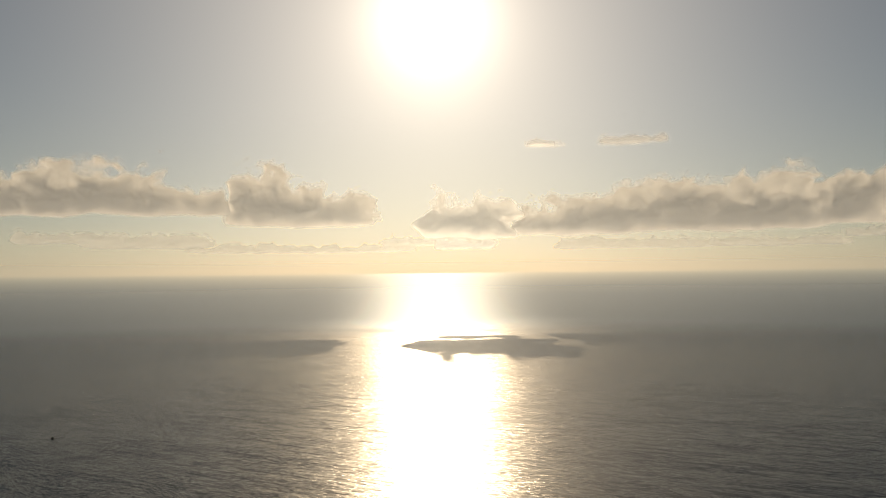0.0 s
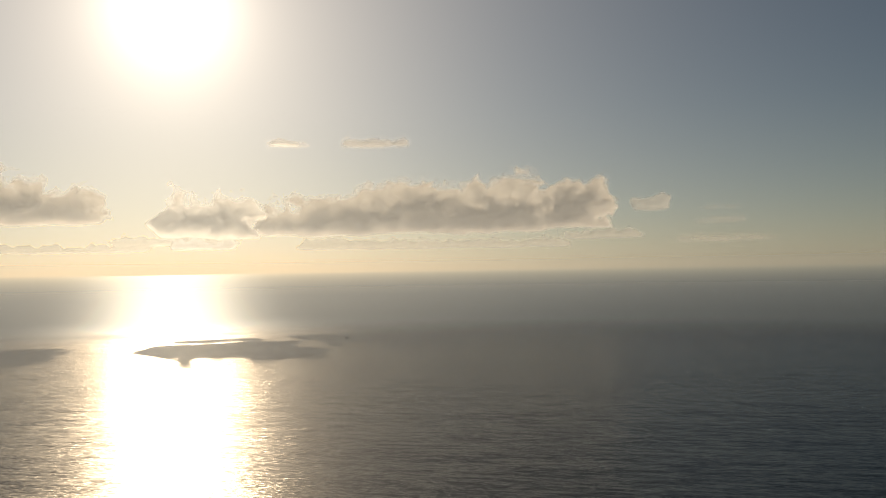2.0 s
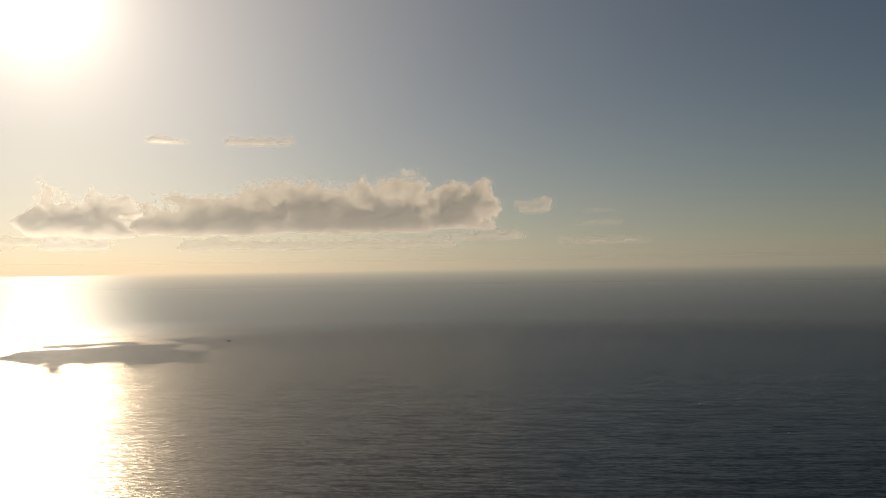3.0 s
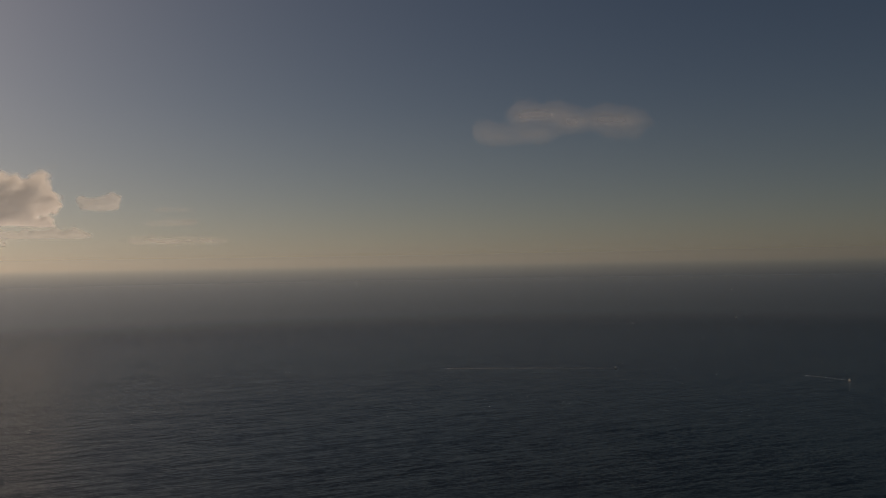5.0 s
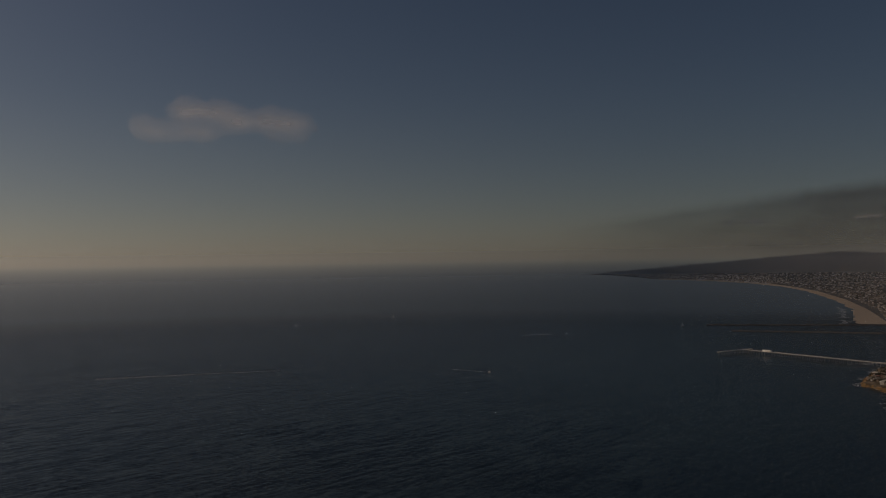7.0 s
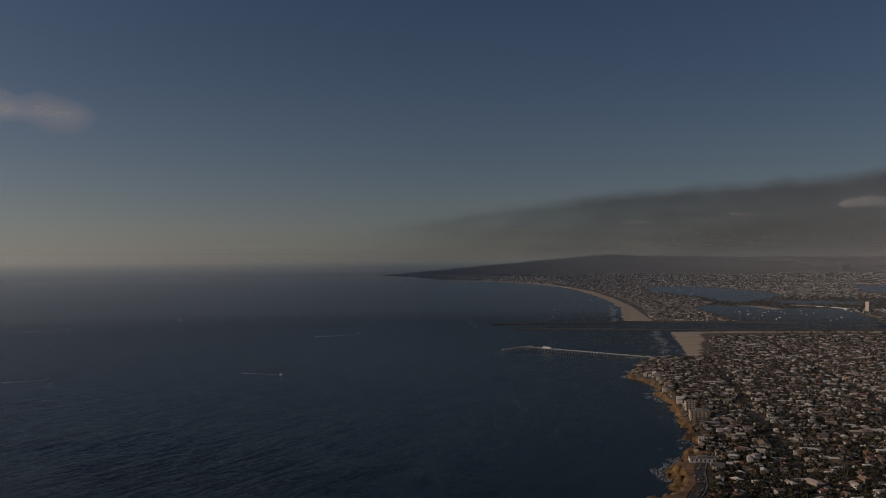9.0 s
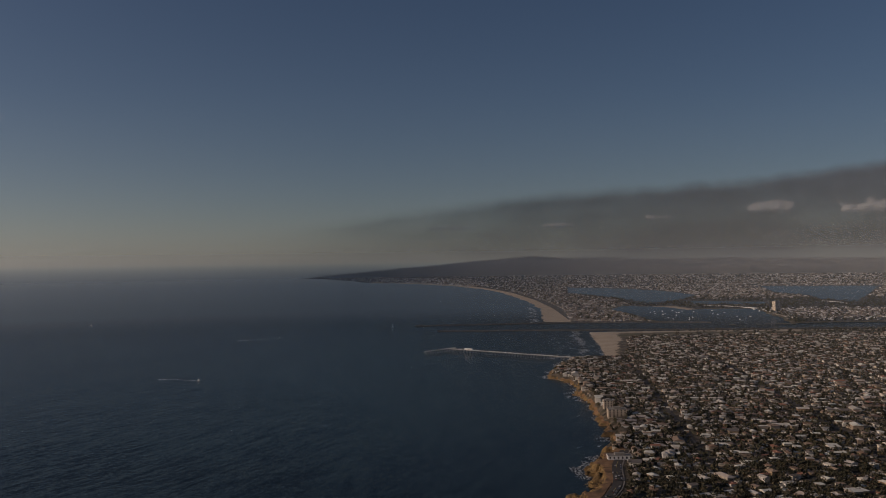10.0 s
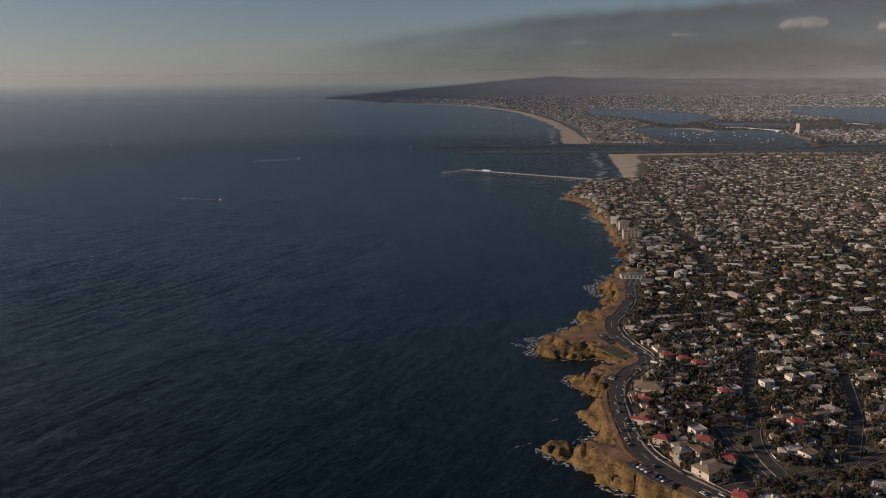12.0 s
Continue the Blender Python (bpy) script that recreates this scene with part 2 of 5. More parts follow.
def water_shader(t, pos):
    """Open sea: trains of waves coming in from the west-north-west, with finer ripples left to the gloss."""
    p = t.nodes.new("ShaderNodeBsdfPrincipled")
    # paler and greener over the sandy shelf towards the shore and the bay
    shelf = t.nodes.new("ShaderNodeSeparateXYZ")
    t.links.new(pos, shelf.inputs[0])
    east, north = node(t, "ShaderNodeMapRange", From_Min=-900.0, From_Max=150.0), node(t, "ShaderNodeMapRange", From_Min=450.0, From_Max=1700.0)
    for n, axis in ((east, 0), (north, 1)):
        n.interpolation_type = "SMOOTHSTEP"
        t.links.new(shelf.outputs[axis], n.inputs["Value"])
    shoal = math_node(t, "MULTIPLY", east.outputs[0], north.outputs[0])
    shoal = math_node(t, "MULTIPLY", shoal, math_node(t, "ADD", 0.55, math_node(t, "MULTIPLY", noise_of(t, pos, 0.003, 3.0), 0.9)))
    t.links.new(mixed(t, shoal, (0.0022, 0.0092, 0.0096), (0.014, 0.031, 0.031)), p.inputs["Base Color"])
    p.inputs["Roughness"].default_value, p.inputs["IOR"].default_value = 0.27, 1.333
    p.inputs["Specular IOR Level"].default_value = 0.37

    def train(turn, stretch, scale, detail, along, across):
        """Slopes of one train of waves, from a noise stretched along crests that run at turn degrees from +x."""
        mp = t.nodes.new("ShaderNodeMapping")
        mp.vector_type = "TEXTURE"
        mp.inputs["Rotation"].default_value = (0, 0, radians(turn))
        mp.inputs["Scale"].default_value = (1 / stretch, 1.0, 1.0)
        t.links.new(pos, mp.inputs["Vector"])
        n = node(t, "ShaderNodeTexNoise", Scale=scale, Detail=detail, Roughness=0.55, Distortion=0.4)
        t.links.new(mp.outputs[0], n.inputs["Vector"])
        c = t.nodes.new("ShaderNodeVectorMath")
        c.operation = "SUBTRACT"
        t.links.new(n.outputs["Color"], c.inputs[0])
        c.inputs[1].default_value = (0.5, 0.5, 0.5)
        k = t.nodes.new("ShaderNodeVectorMath")
        k.operation = "MULTIPLY"
        t.links.new(c.outputs[0], k.inputs[0])
        k.inputs[1].default_value = (across, along, 0)
        back = t.nodes.new("ShaderNodeVectorRotate")
        back.rotation_type = "Z_AXIS"
        back.inputs["Angle"].default_value = radians(turn)
        t.links.new(k.outputs[0], back.inputs["Vector"])
        return back.outputs[0]

    total = None
    for wave in WAVES:
        step = train(*wave)
        if total is None:
            total = step
            continue
        s = t.nodes.new("ShaderNodeVectorMath")
        s.operation = "ADD"
        t.links.new(total, s.inputs[0])
        t.links.new(step, s.inputs[1])
        total = s.outputs[0]
    # gusts: smoother and rougher lanes of water
    gust = node(t, "ShaderNodeMapRange", From_Min=0.3, From_Max=0.7, To_Min=0.85, To_Max=1.15)
    t.links.new(noise_of(t, pos, 0.004, 3.0), gust.inputs["Value"])
    rough = t.nodes.new("ShaderNodeVectorMath")
    rough.operation = "SCALE"
    t.links.new(total, rough.inputs[0])
    t.links.new(gust.outputs[0], rough.inputs["Scale"])
    up = t.nodes.new("ShaderNodeVectorMath")
    up.operation = "ADD"
    t.links.new(rough.outputs[0], up.inputs[0])
    up.inputs[1].default_value = (0, 0, 1)
    nn = t.nodes.new("ShaderNodeVectorMath")
    nn.operation = "NORMALIZE"
    t.links.new(up.outputs[0], nn.inputs[0])
    t.links.new(nn.outputs[0], p.inputs["Normal"])
    return p.outputs[0]


# wave trains: crest direction, stretch, scale, detail, slope along the travel, slope across it
WAVES = [(66, 0.16, 0.03, 1.0, 0.1, 0.02), (66, 0.13, 0.16, 1.0, 0.28, 0.1), (57, 0.3, 0.4, 2.0, 0.42, 0.36), (80, 0.5, 1.3, 1.0, 0.36, 0.42)]


def water_material():
    m, t, out = blank("sea_water")
    t.links.new(water_shader(t, t.nodes.new("ShaderNodeNewGeometry").outputs["Position"]), out.inputs["Surface"])
    return m


def distance_material():
    """The far sea up to the horizon: sky reflection at grazing angles painted as emission."""
    m, t, out = blank("far_sea_glow")
    pos = t.nodes.new("ShaderNodeNewGeometry").outputs["Position"]
    sep = t.nodes.new("ShaderNodeSeparateXYZ")
    t.links.new(pos, sep.inputs[0])

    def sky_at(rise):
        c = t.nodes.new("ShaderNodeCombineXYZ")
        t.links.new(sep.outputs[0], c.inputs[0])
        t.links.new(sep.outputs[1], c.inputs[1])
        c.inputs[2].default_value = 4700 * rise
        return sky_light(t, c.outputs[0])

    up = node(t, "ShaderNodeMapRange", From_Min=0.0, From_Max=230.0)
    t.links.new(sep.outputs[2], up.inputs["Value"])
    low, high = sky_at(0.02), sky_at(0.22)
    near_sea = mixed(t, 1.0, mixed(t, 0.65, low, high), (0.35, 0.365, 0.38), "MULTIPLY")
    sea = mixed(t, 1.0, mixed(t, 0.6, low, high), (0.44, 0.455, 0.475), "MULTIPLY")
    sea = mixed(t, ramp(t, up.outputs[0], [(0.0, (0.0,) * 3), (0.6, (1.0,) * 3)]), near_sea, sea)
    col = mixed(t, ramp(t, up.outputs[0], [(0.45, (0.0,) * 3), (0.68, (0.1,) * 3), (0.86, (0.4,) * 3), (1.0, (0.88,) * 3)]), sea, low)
    # the sun's path of glitter, painted into the emission and running on to the horizon
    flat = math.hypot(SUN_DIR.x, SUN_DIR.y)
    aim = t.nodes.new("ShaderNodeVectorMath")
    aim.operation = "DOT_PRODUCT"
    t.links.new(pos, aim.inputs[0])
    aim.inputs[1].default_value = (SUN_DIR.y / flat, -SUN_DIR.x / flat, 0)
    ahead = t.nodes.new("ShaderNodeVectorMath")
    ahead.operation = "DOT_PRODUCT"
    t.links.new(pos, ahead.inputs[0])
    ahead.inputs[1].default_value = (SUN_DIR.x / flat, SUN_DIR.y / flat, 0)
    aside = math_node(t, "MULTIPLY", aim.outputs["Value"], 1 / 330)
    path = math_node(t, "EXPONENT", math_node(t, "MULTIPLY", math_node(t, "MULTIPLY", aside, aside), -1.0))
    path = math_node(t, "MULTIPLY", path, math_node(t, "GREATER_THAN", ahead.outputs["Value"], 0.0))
    glitter_glow = t.nodes.new("ShaderNodeVectorMath")
    glitter_glow.operation = "SCALE"
    glitter_glow.inputs[0].default_value = (2.9 / SKY, 2.6 / SKY, 2.1 / SKY)
    t.links.new(path, glitter_glow.inputs["Scale"])
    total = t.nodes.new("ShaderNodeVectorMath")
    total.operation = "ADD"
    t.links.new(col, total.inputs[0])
    t.links.new(glitter_glow.outputs[0], total.inputs[1])
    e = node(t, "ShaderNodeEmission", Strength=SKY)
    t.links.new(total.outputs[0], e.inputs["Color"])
    # open water at its inner rim, mixed into the glowing painted distance
    flat_pos = t.nodes.new("ShaderNodeVectorMath")
    flat_pos.operation = "MULTIPLY"
    t.links.new(pos, flat_pos.inputs[0])
    flat_pos.inputs[1].default_value = (1, 1, 0)
    reach = t.nodes.new("ShaderNodeVectorMath")
    reach.operation = "LENGTH"
    t.links.new(flat_pos.outputs[0], reach.inputs[0])
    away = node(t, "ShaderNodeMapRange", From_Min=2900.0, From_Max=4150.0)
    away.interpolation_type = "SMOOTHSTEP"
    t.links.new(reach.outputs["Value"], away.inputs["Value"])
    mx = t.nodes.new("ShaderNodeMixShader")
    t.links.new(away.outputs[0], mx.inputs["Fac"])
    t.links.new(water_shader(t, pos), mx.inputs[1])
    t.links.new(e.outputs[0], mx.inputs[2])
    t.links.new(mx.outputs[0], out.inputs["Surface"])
    return m


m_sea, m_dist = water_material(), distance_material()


# ---- mesh helpers ----
def mesh_of(name, verts, faces, mats, index=None, smooth=False):
    me = bpy.data.meshes.new(name)
    verts = np.asarray(verts, dtype=np.float32)
    if isinstance(faces, np.ndarray):
        k = faces.shape[1]
        me.vertices.add(len(verts))
        me.vertices.foreach_set("co", verts.ravel())
        me.loops.add(faces.size)
        me.loops.foreach_set("vertex_index", faces.astype(np.int32).ravel())
        me.polygons.add(len(faces))
        me.polygons.foreach_set("loop_start", np.arange(0, faces.size, k, dtype=np.int32))
    else:
        me.from_pydata(verts.tolist(), [], faces)
    for m in mats:
        me.materials.append(m)
    if index is not None:
        me.polygons.foreach_set("material_index", np.asarray(index, dtype=np.int32))
    me.polygons.foreach_set("use_smooth", np.full(len(me.polygons), smooth))
    me.update(calc_edges=True)
    return me


def part(name, me, parent=None, label="", m=None):
    ob = new(name, me)
    if parent:
        ob.parent = parent
    if m is not None:
        ob.matrix_basis = m
    return tagged(ob, label) if label else ob


def box(x0, x1, y0, y1, z0, z1):
    v = [(x, y, z) for z in (z0, z1) for x, y in ((x0, y0), (x1, y0), (x1, y1), (x0, y1))]
    f = [(3, 2, 1, 0), (4, 5, 6, 7), (0, 1, 5, 4), (1, 2, 6, 5), (2, 3, 7, 6), (3, 0, 4, 7)]
    return v, f


def joined(pieces):
    v, f = [], []
    for pv, pf in pieces:
        n = len(v)
        v += [tuple(q) for q in pv]
        f += [tuple(i + n for i in q) for q in pf]
    return v, f


def wavy(x, y, size, seed, octaves=3):
    """Smooth lattice noise over the plan, about -1 to 1; size is the width of its broadest swells."""
    x, y = np.asarray(x, float), np.asarray(y, float)
    out, amp, tot = 0, 1.0, 0
    cell = size / 2
    for k in range(octaves):
        a = 0.6 + 1.3 * k + 0.37 * seed
        u, v = (x * math.cos(a) - y * math.sin(a)) / cell + 57.3 * k, (x * math.sin(a) + y * math.cos(a)) / cell - 31.7 * k
        iu, iv = np.floor(u), np.floor(v)
        fu, fv = u - iu, v - iv
        iu, iv = iu.astype(np.int64), iv.astype(np.int64)

        def lattice(p, q):
            h = (p * 374761393 + q * 668265263 + seed * 1274126177 + k * 97) & 0xFFFFFFFF
            h = ((h ^ (h >> 13)) * 1274126177) & 0xFFFFFFFF
            return (h ^ (h >> 16)) / 2147483648.0 - 1

        su, sv = fu * fu * (3 - 2 * fu), fv * fv * (3 - 2 * fv)
        n = (lattice(iu, iv) * (1 - su) + lattice(iu + 1, iv) * su) * (1 - sv) + (lattice(iu, iv + 1) * (1 - su) + lattice(iu + 1, iv + 1) * su) * sv
        out, tot, amp, cell = out + amp * n, tot + amp, amp * 0.5, cell * 0.48
    return out / tot * 1.5


def step01(x):
    x = np.clip(x, 0, 1)
    return x * x * (3 - 2 * x)


def squeeze(p):
    """Beyond 4.3 km the distance is drawn in, so that all lies within 5 km: each point keeps its bearing and its elevation."""
    p = np.asarray(p, dtype=float)
    d = p - np.array(EYE)
    r = np.hypot(d[:, 0], d[:, 1])
    near, room = 4300.0, 620.0
    over = np.maximum(r - near, 0)
    r2 = np.where(r > near, near + room * over / (over + room), r)
    return np.array(EYE) + d * (r2 / np.maximum(r, 1e-6))[:, None]


def inside(poly, x, y):
    px, py = np.array(poly, float).T
    hit = np.zeros(x.shape, bool)
    for i in range(len(px)):
        x0, y0, x1, y1 = px[i - 1], py[i - 1], px[i], py[i]
        if y0 != y1:
            hit ^= ((y0 > y) != (y1 > y)) & (x < (x1 - x0) * (y - y0) / (y1 - y0) + x0)
    return hit


def line_distance(line, x, y, closed=False):
    best = np.full(x.shape, 1e9)
    pts = list(line) + ([line[0]] if closed else [])
    for (x0, y0), (x1, y1) in zip(pts, pts[1:]):
        ex, ey = x1 - x0, y1 - y0
        u = np.clip(((x - x0) * ex + (y - y0) * ey) / (ex * ex + ey * ey + 1e-9), 0, 1)
        best = np.minimum(best, np.hypot(x - x0 - u * ex, y - y0 - u * ey))
    return best


# ---- sea and horizon ----
def ring_sheet(name, radii, heights, mats, seg=256, centre=False):
    a = np.linspace(0, 2 * np.pi, seg, endpoint=False)
    v = np.concatenate([np.stack([r * np.sin(a), r * np.cos(a), 0 * a + z], 1) for r, z in zip(radii, heights)])
    i, j = np.meshgrid(np.arange(len(radii) - 1), np.arange(seg), indexing="ij")
    k = (j + 1) % seg
    f = np.stack([i * seg + j, i * seg + k, (i + 1) * seg + k, (i + 1) * seg + j], -1).reshape(-1, 4)[:, ::-1]
    return new(name, mesh_of(name, v, f, mats))


sea = ring_sheet("water", [0.01, 400, 900, 1600, 2100, 2600], [0] * 6, [m_sea])
tagged(sea, "dark blue open sea with low swell, glittering under the sun", "sea", kind="structure")
true_r = np.concatenate([[2600, 3000, 3400, 3800], 4300 + np.array([0, 60, 140, 260, 420, 700, 1100, 1800, 3000]), [9000, 12000, 20000, 40000, 150000, 900000]])
bowl = squeeze(np.stack([true_r, 0 * true_r, 0 * true_r], 1))
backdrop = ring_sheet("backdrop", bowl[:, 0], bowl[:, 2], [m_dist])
tagged(backdrop, "far hazy sea running out to the horizon, its reflections painted as glow", "horizon", kind="structure")



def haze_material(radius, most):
    """Damp sea air put on a thin shell: opacity by height stands in for the distance behind it, thickest towards the
    horizon and thinning upward.
    """
    m, t, out = blank("haze_shell")
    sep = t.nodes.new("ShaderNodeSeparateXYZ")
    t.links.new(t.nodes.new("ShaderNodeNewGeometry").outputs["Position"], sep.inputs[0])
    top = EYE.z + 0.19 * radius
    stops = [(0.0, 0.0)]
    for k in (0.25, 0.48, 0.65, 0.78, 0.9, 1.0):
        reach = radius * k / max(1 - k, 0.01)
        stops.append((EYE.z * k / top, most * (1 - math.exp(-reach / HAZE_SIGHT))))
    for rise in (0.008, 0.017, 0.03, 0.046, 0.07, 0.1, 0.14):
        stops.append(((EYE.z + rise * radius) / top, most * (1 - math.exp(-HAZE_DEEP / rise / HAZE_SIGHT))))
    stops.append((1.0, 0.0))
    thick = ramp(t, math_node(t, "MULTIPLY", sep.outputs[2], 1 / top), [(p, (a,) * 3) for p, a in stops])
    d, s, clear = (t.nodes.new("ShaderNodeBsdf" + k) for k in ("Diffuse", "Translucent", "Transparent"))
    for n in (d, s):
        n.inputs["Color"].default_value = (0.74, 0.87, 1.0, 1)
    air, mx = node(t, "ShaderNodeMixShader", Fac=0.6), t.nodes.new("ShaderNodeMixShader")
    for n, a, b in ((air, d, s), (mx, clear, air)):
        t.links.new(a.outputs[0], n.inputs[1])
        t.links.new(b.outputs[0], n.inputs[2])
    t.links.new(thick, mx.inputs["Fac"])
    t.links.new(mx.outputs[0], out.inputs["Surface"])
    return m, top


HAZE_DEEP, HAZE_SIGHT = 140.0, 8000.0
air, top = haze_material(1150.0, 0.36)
# added shell; its painted opacity imitates the haze of the whole distance
veil = ring_sheet("haze_shell", [1150.0] * 3, [0.0, top / 2, top], [air])
tagged(veil, "added thin shell of pale sea haze veiling the far shore and horizon", "haze", kind="stuff")

# ---- land ----
COAST = [(600, -3000), (420, -1500), (300, -300), (260, 150), (230, 300), (195, 345), (160, 375), (128, 405), (108, 428), (90, 447),
         (77, 456), (65, 479), (50, 501), (63, 506), (88, 503), (80, 518), (90, 530), (77, 560), (88, 574), (106, 590), (86, 603),
         (79, 619), (95, 640), (108, 652), (124, 664), (112, 676), (91, 682), (68, 687), (60, 718), (84, 745), (101, 757), (114, 776), (109, 812),
         (132, 822), (146, 848), (147, 918), (175, 987), (206, 1057), (213, 1157), (226, 1345), (220, 1431), (233, 1529)]
COAST2 = [(223, 1618), (200, 1643), (205, 1709), (241, 1838), (285, 1960), (375, 1990), (403, 2227), (436, 2560), (455, 2700),
          (815, 2725), (1342, 2700), (4000, 2600), (4000, -3000)]
MAIN = COAST + COAST2
NORTH = [(4000, 2940), (1454, 2952), (1204, 2954), (950, 3036), (766, 3085), (371, 3130), (454, 3995), (463, 4837), (421, 6031),
         (310, 7041), (107, 7900), (-224, 8802), (-550, 9383), (-847, 9600), (-1209, 10755), (-1752, 12434), (-2248, 13105), (-2100, 13700), (9000, 13700)]
BAYS = [[(1007, 6981), (1403, 6726), (1576, 6064), (1577, 5289), (1330, 4737), (1055, 4357), (1007, 4940), (966, 5425), (841, 5826)],
        [(756, 3903), (874, 4172), (1044, 4045), (1080, 3767), (1168, 3840), (1402, 3805), (1252, 3114), (1204, 2900), (950, 2900), (773, 3112)],
        [(1304, 4611), (1662, 4363), (1566, 4109), (1248, 4214)],
        [(2533, 6811), (3400, 6598), (2101, 4284), (2026, 4537), (2194, 5151), (2150, 5513)]]
BLVD = [(215, 335), (185, 368), (152, 398), (131, 424), (115, 449), (104, 477), (103, 516), (106, 566), (115, 600), (130, 626),
        (143, 640), (144, 661), (136, 692), (132, 725), (137, 761), (151, 790), (167, 833), (181, 907), (204, 975)]


# car parks on the seaward side
LOTS = [[(117, 432), (106, 446), (98, 462)], [(107, 592), (111, 603), (118, 614)], [(127, 690), (122, 704), (121, 718)]]


def shore(x, y):
    """Distance to the main shore, positive inland, with small coves."""
    d = line_distance(MAIN, x, y, closed=True)
    d = np.where(inside(MAIN, x, y), d, -d)
    rough = np.where(y < 1900, 1.0, 0.25)
    return d + rough * (wavy(x, y, 32, 5) * 7.0 + wavy(x, y, 12, 6, 2) * 3.0)


def land_z(x, y, d=None):
    d = shore(x, y) if d is None else d
    top = np.interp(y, [0, 900, 1500, 1850, 2000, 2800], [11, 10, 10, 8, 3.5, 3])
    rocky = np.where(y < 1950, 1.0, 0.0)
    bench = 4.2 + 1.2 * wavy(x, y, 45, 16)
    wild = step01((line_distance(BLVD, x, y) - 9) / 9)
    for lot in LOTS:
        wild = np.minimum(wild, step01((line_distance(lot, x, y) - 7.5) / 5))
    d = np.where(d > 1.5, np.maximum(d, 24 * (1 - wild)), d)
    gully = np.maximum(0.25 - np.abs(wavy(x, y, 24, 18, 2)), 0) * 22 * wild
    low_cliff = bench * step01((d - 1.2 - 1.6 * wavy(x, y, 9, 8, 2) - gully) / 2.6)
    high_cliff = (top - bench) * step01((d - 9.5 - 6.5 * wavy(x, y, 34, 15) - gully * 1.3) / 6.0)
    beach = top * step01(d / 70)
    z = np.where(rocky > 0, low_cliff + high_cliff, beach) + np.clip(d - 40, 0, 900) * 0.012
    ledge = 1.7 * (np.floor(z / 1.7) + step01((z / 1.7 - np.floor(z / 1.7) - 0.3) / 0.5))
    z = np.where((rocky > 0) & (d < 34), z + (ledge - z) * 0.75 * wild * step01((34 - d) / 8), z)
    z = z + step01(d / 4) * (0.35 * wavy(x, y, 26, 9) + rocky * step01((30 - d) / 10) * 0.45 * wavy(x, y, 7, 10, 2))
    return np.where(d < -1, np.maximum(-4, d), z)


def ground_at(x, y):
    return float(land_z(np.array([float(x)]), np.array([float(y)]))[0])


def land_patch(x0, x1, y0, y1, s):
    xs, ys = np.linspace(x0, x1, round((x1 - x0) / s) + 1), np.linspace(y0, y1, round((y1 - y0) / s) + 1)
    X, Y = np.meshgrid(xs, ys, indexing="ij")
    D = shore(X, Y)
    Z = land_z(X, Y, D)
    n = len(ys)
    i, j = np.meshgrid(np.arange(len(xs) - 1), np.arange(n - 1), indexing="ij")
    f = np.stack([i * n + j, (i + 1) * n + j, (i + 1) * n + j + 1, i * n + j + 1], -1).reshape(-1, 4)
    fz, fd = Z.ravel()[f], D.ravel()[f].mean(1)
    fx, fy = X.ravel()[f].mean(1), Y.ravel()[f].mean(1)
    slope = (fz.max(1) - fz.min(1)) / s
    kind = np.full(len(f), 2)
    strip = (fy < 1000) & (fx < np.interp(fy, [p[1] for p in BLVD], [p[0] for p in BLVD]) + 2) & (fy > 330) | (fd < 7)
    kind[strip] = 1
    kind[((slope > 0.5) & (fd < 60) | (fd < 11 + 6 * wavy(fx, fy, 34, 15))) & ((fy < 1000) | (fd < 5))] = 0
    beach = (fy > 1975) & ((fd < np.interp(fy, [1975, 2100, 2400, 2700], [20, 45, 75, 110]) + 16 * wavy(fx, fy, 120, 19)) | (fy > 2560) & (fx < 520 + (fy - 2560) * 0.9 + 30 * wavy(fx, fy, 160, 14)) | (fy > 2668) & (fx < 1250))
    kind[beach] = 3
    kind[(fy > 2480 + wavy(fx, fy, 300, 12) * 40) & ~beach] = 4
    keep = fz.max(1) > -0.4
    return np.stack([X, Y, Z], -1).reshape(-1, 3), f[keep], kind[keep]


def town_sheet():
    V, F, K, n = [], [], [], 0
    for x0, x1, y0, y1, s in ((30, 230, 380, 1020, 1.6), (30, 230, 330, 380, 5), (230, 330, 330, 1020, 5), (330, 1500, 330, 1020, 13), (90, 490, 1020, 2000, 5), (490, 1500, 1020, 2000, 12),
                              (250, 650, 2000, 2760, 8), (650, 1500, 2000, 2760, 12), (1500, 4000, 330, 2760, 60), (200, 4000, -3000, 330, 60)):
        v, f, k = land_patch(x0, x1, y0, y1, s)
        V.append(v), F.append(f + n), K.append(k)
        n += len(v)
    me = mesh_of("ground", np.concatenate(V), np.concatenate(F), [m_cliff, m_bluff, m_town, m_sand, m_park], np.concatenate(K), smooth=True)
    return tagged(new("ground", me), "seaside town ground ending in golden sandstone cliffs and a beach", "ground", kind="structure")


town_sheet()

RIDGE = [(-12, -1.0), (-9.7, -0.98), (-8.5, -0.7), (-6.2, -0.5), (-4.1, -0.34), (-2, -0.1), (-0.2, 0.08), (1.2, 0.36), (3.1, 0.43), (4.7, 0.44),
         (6.8, 0.34), (8.2, 0.18), (12.4, 0.06), (19, -0.03), (26, -0.1), (60, -0.1)]


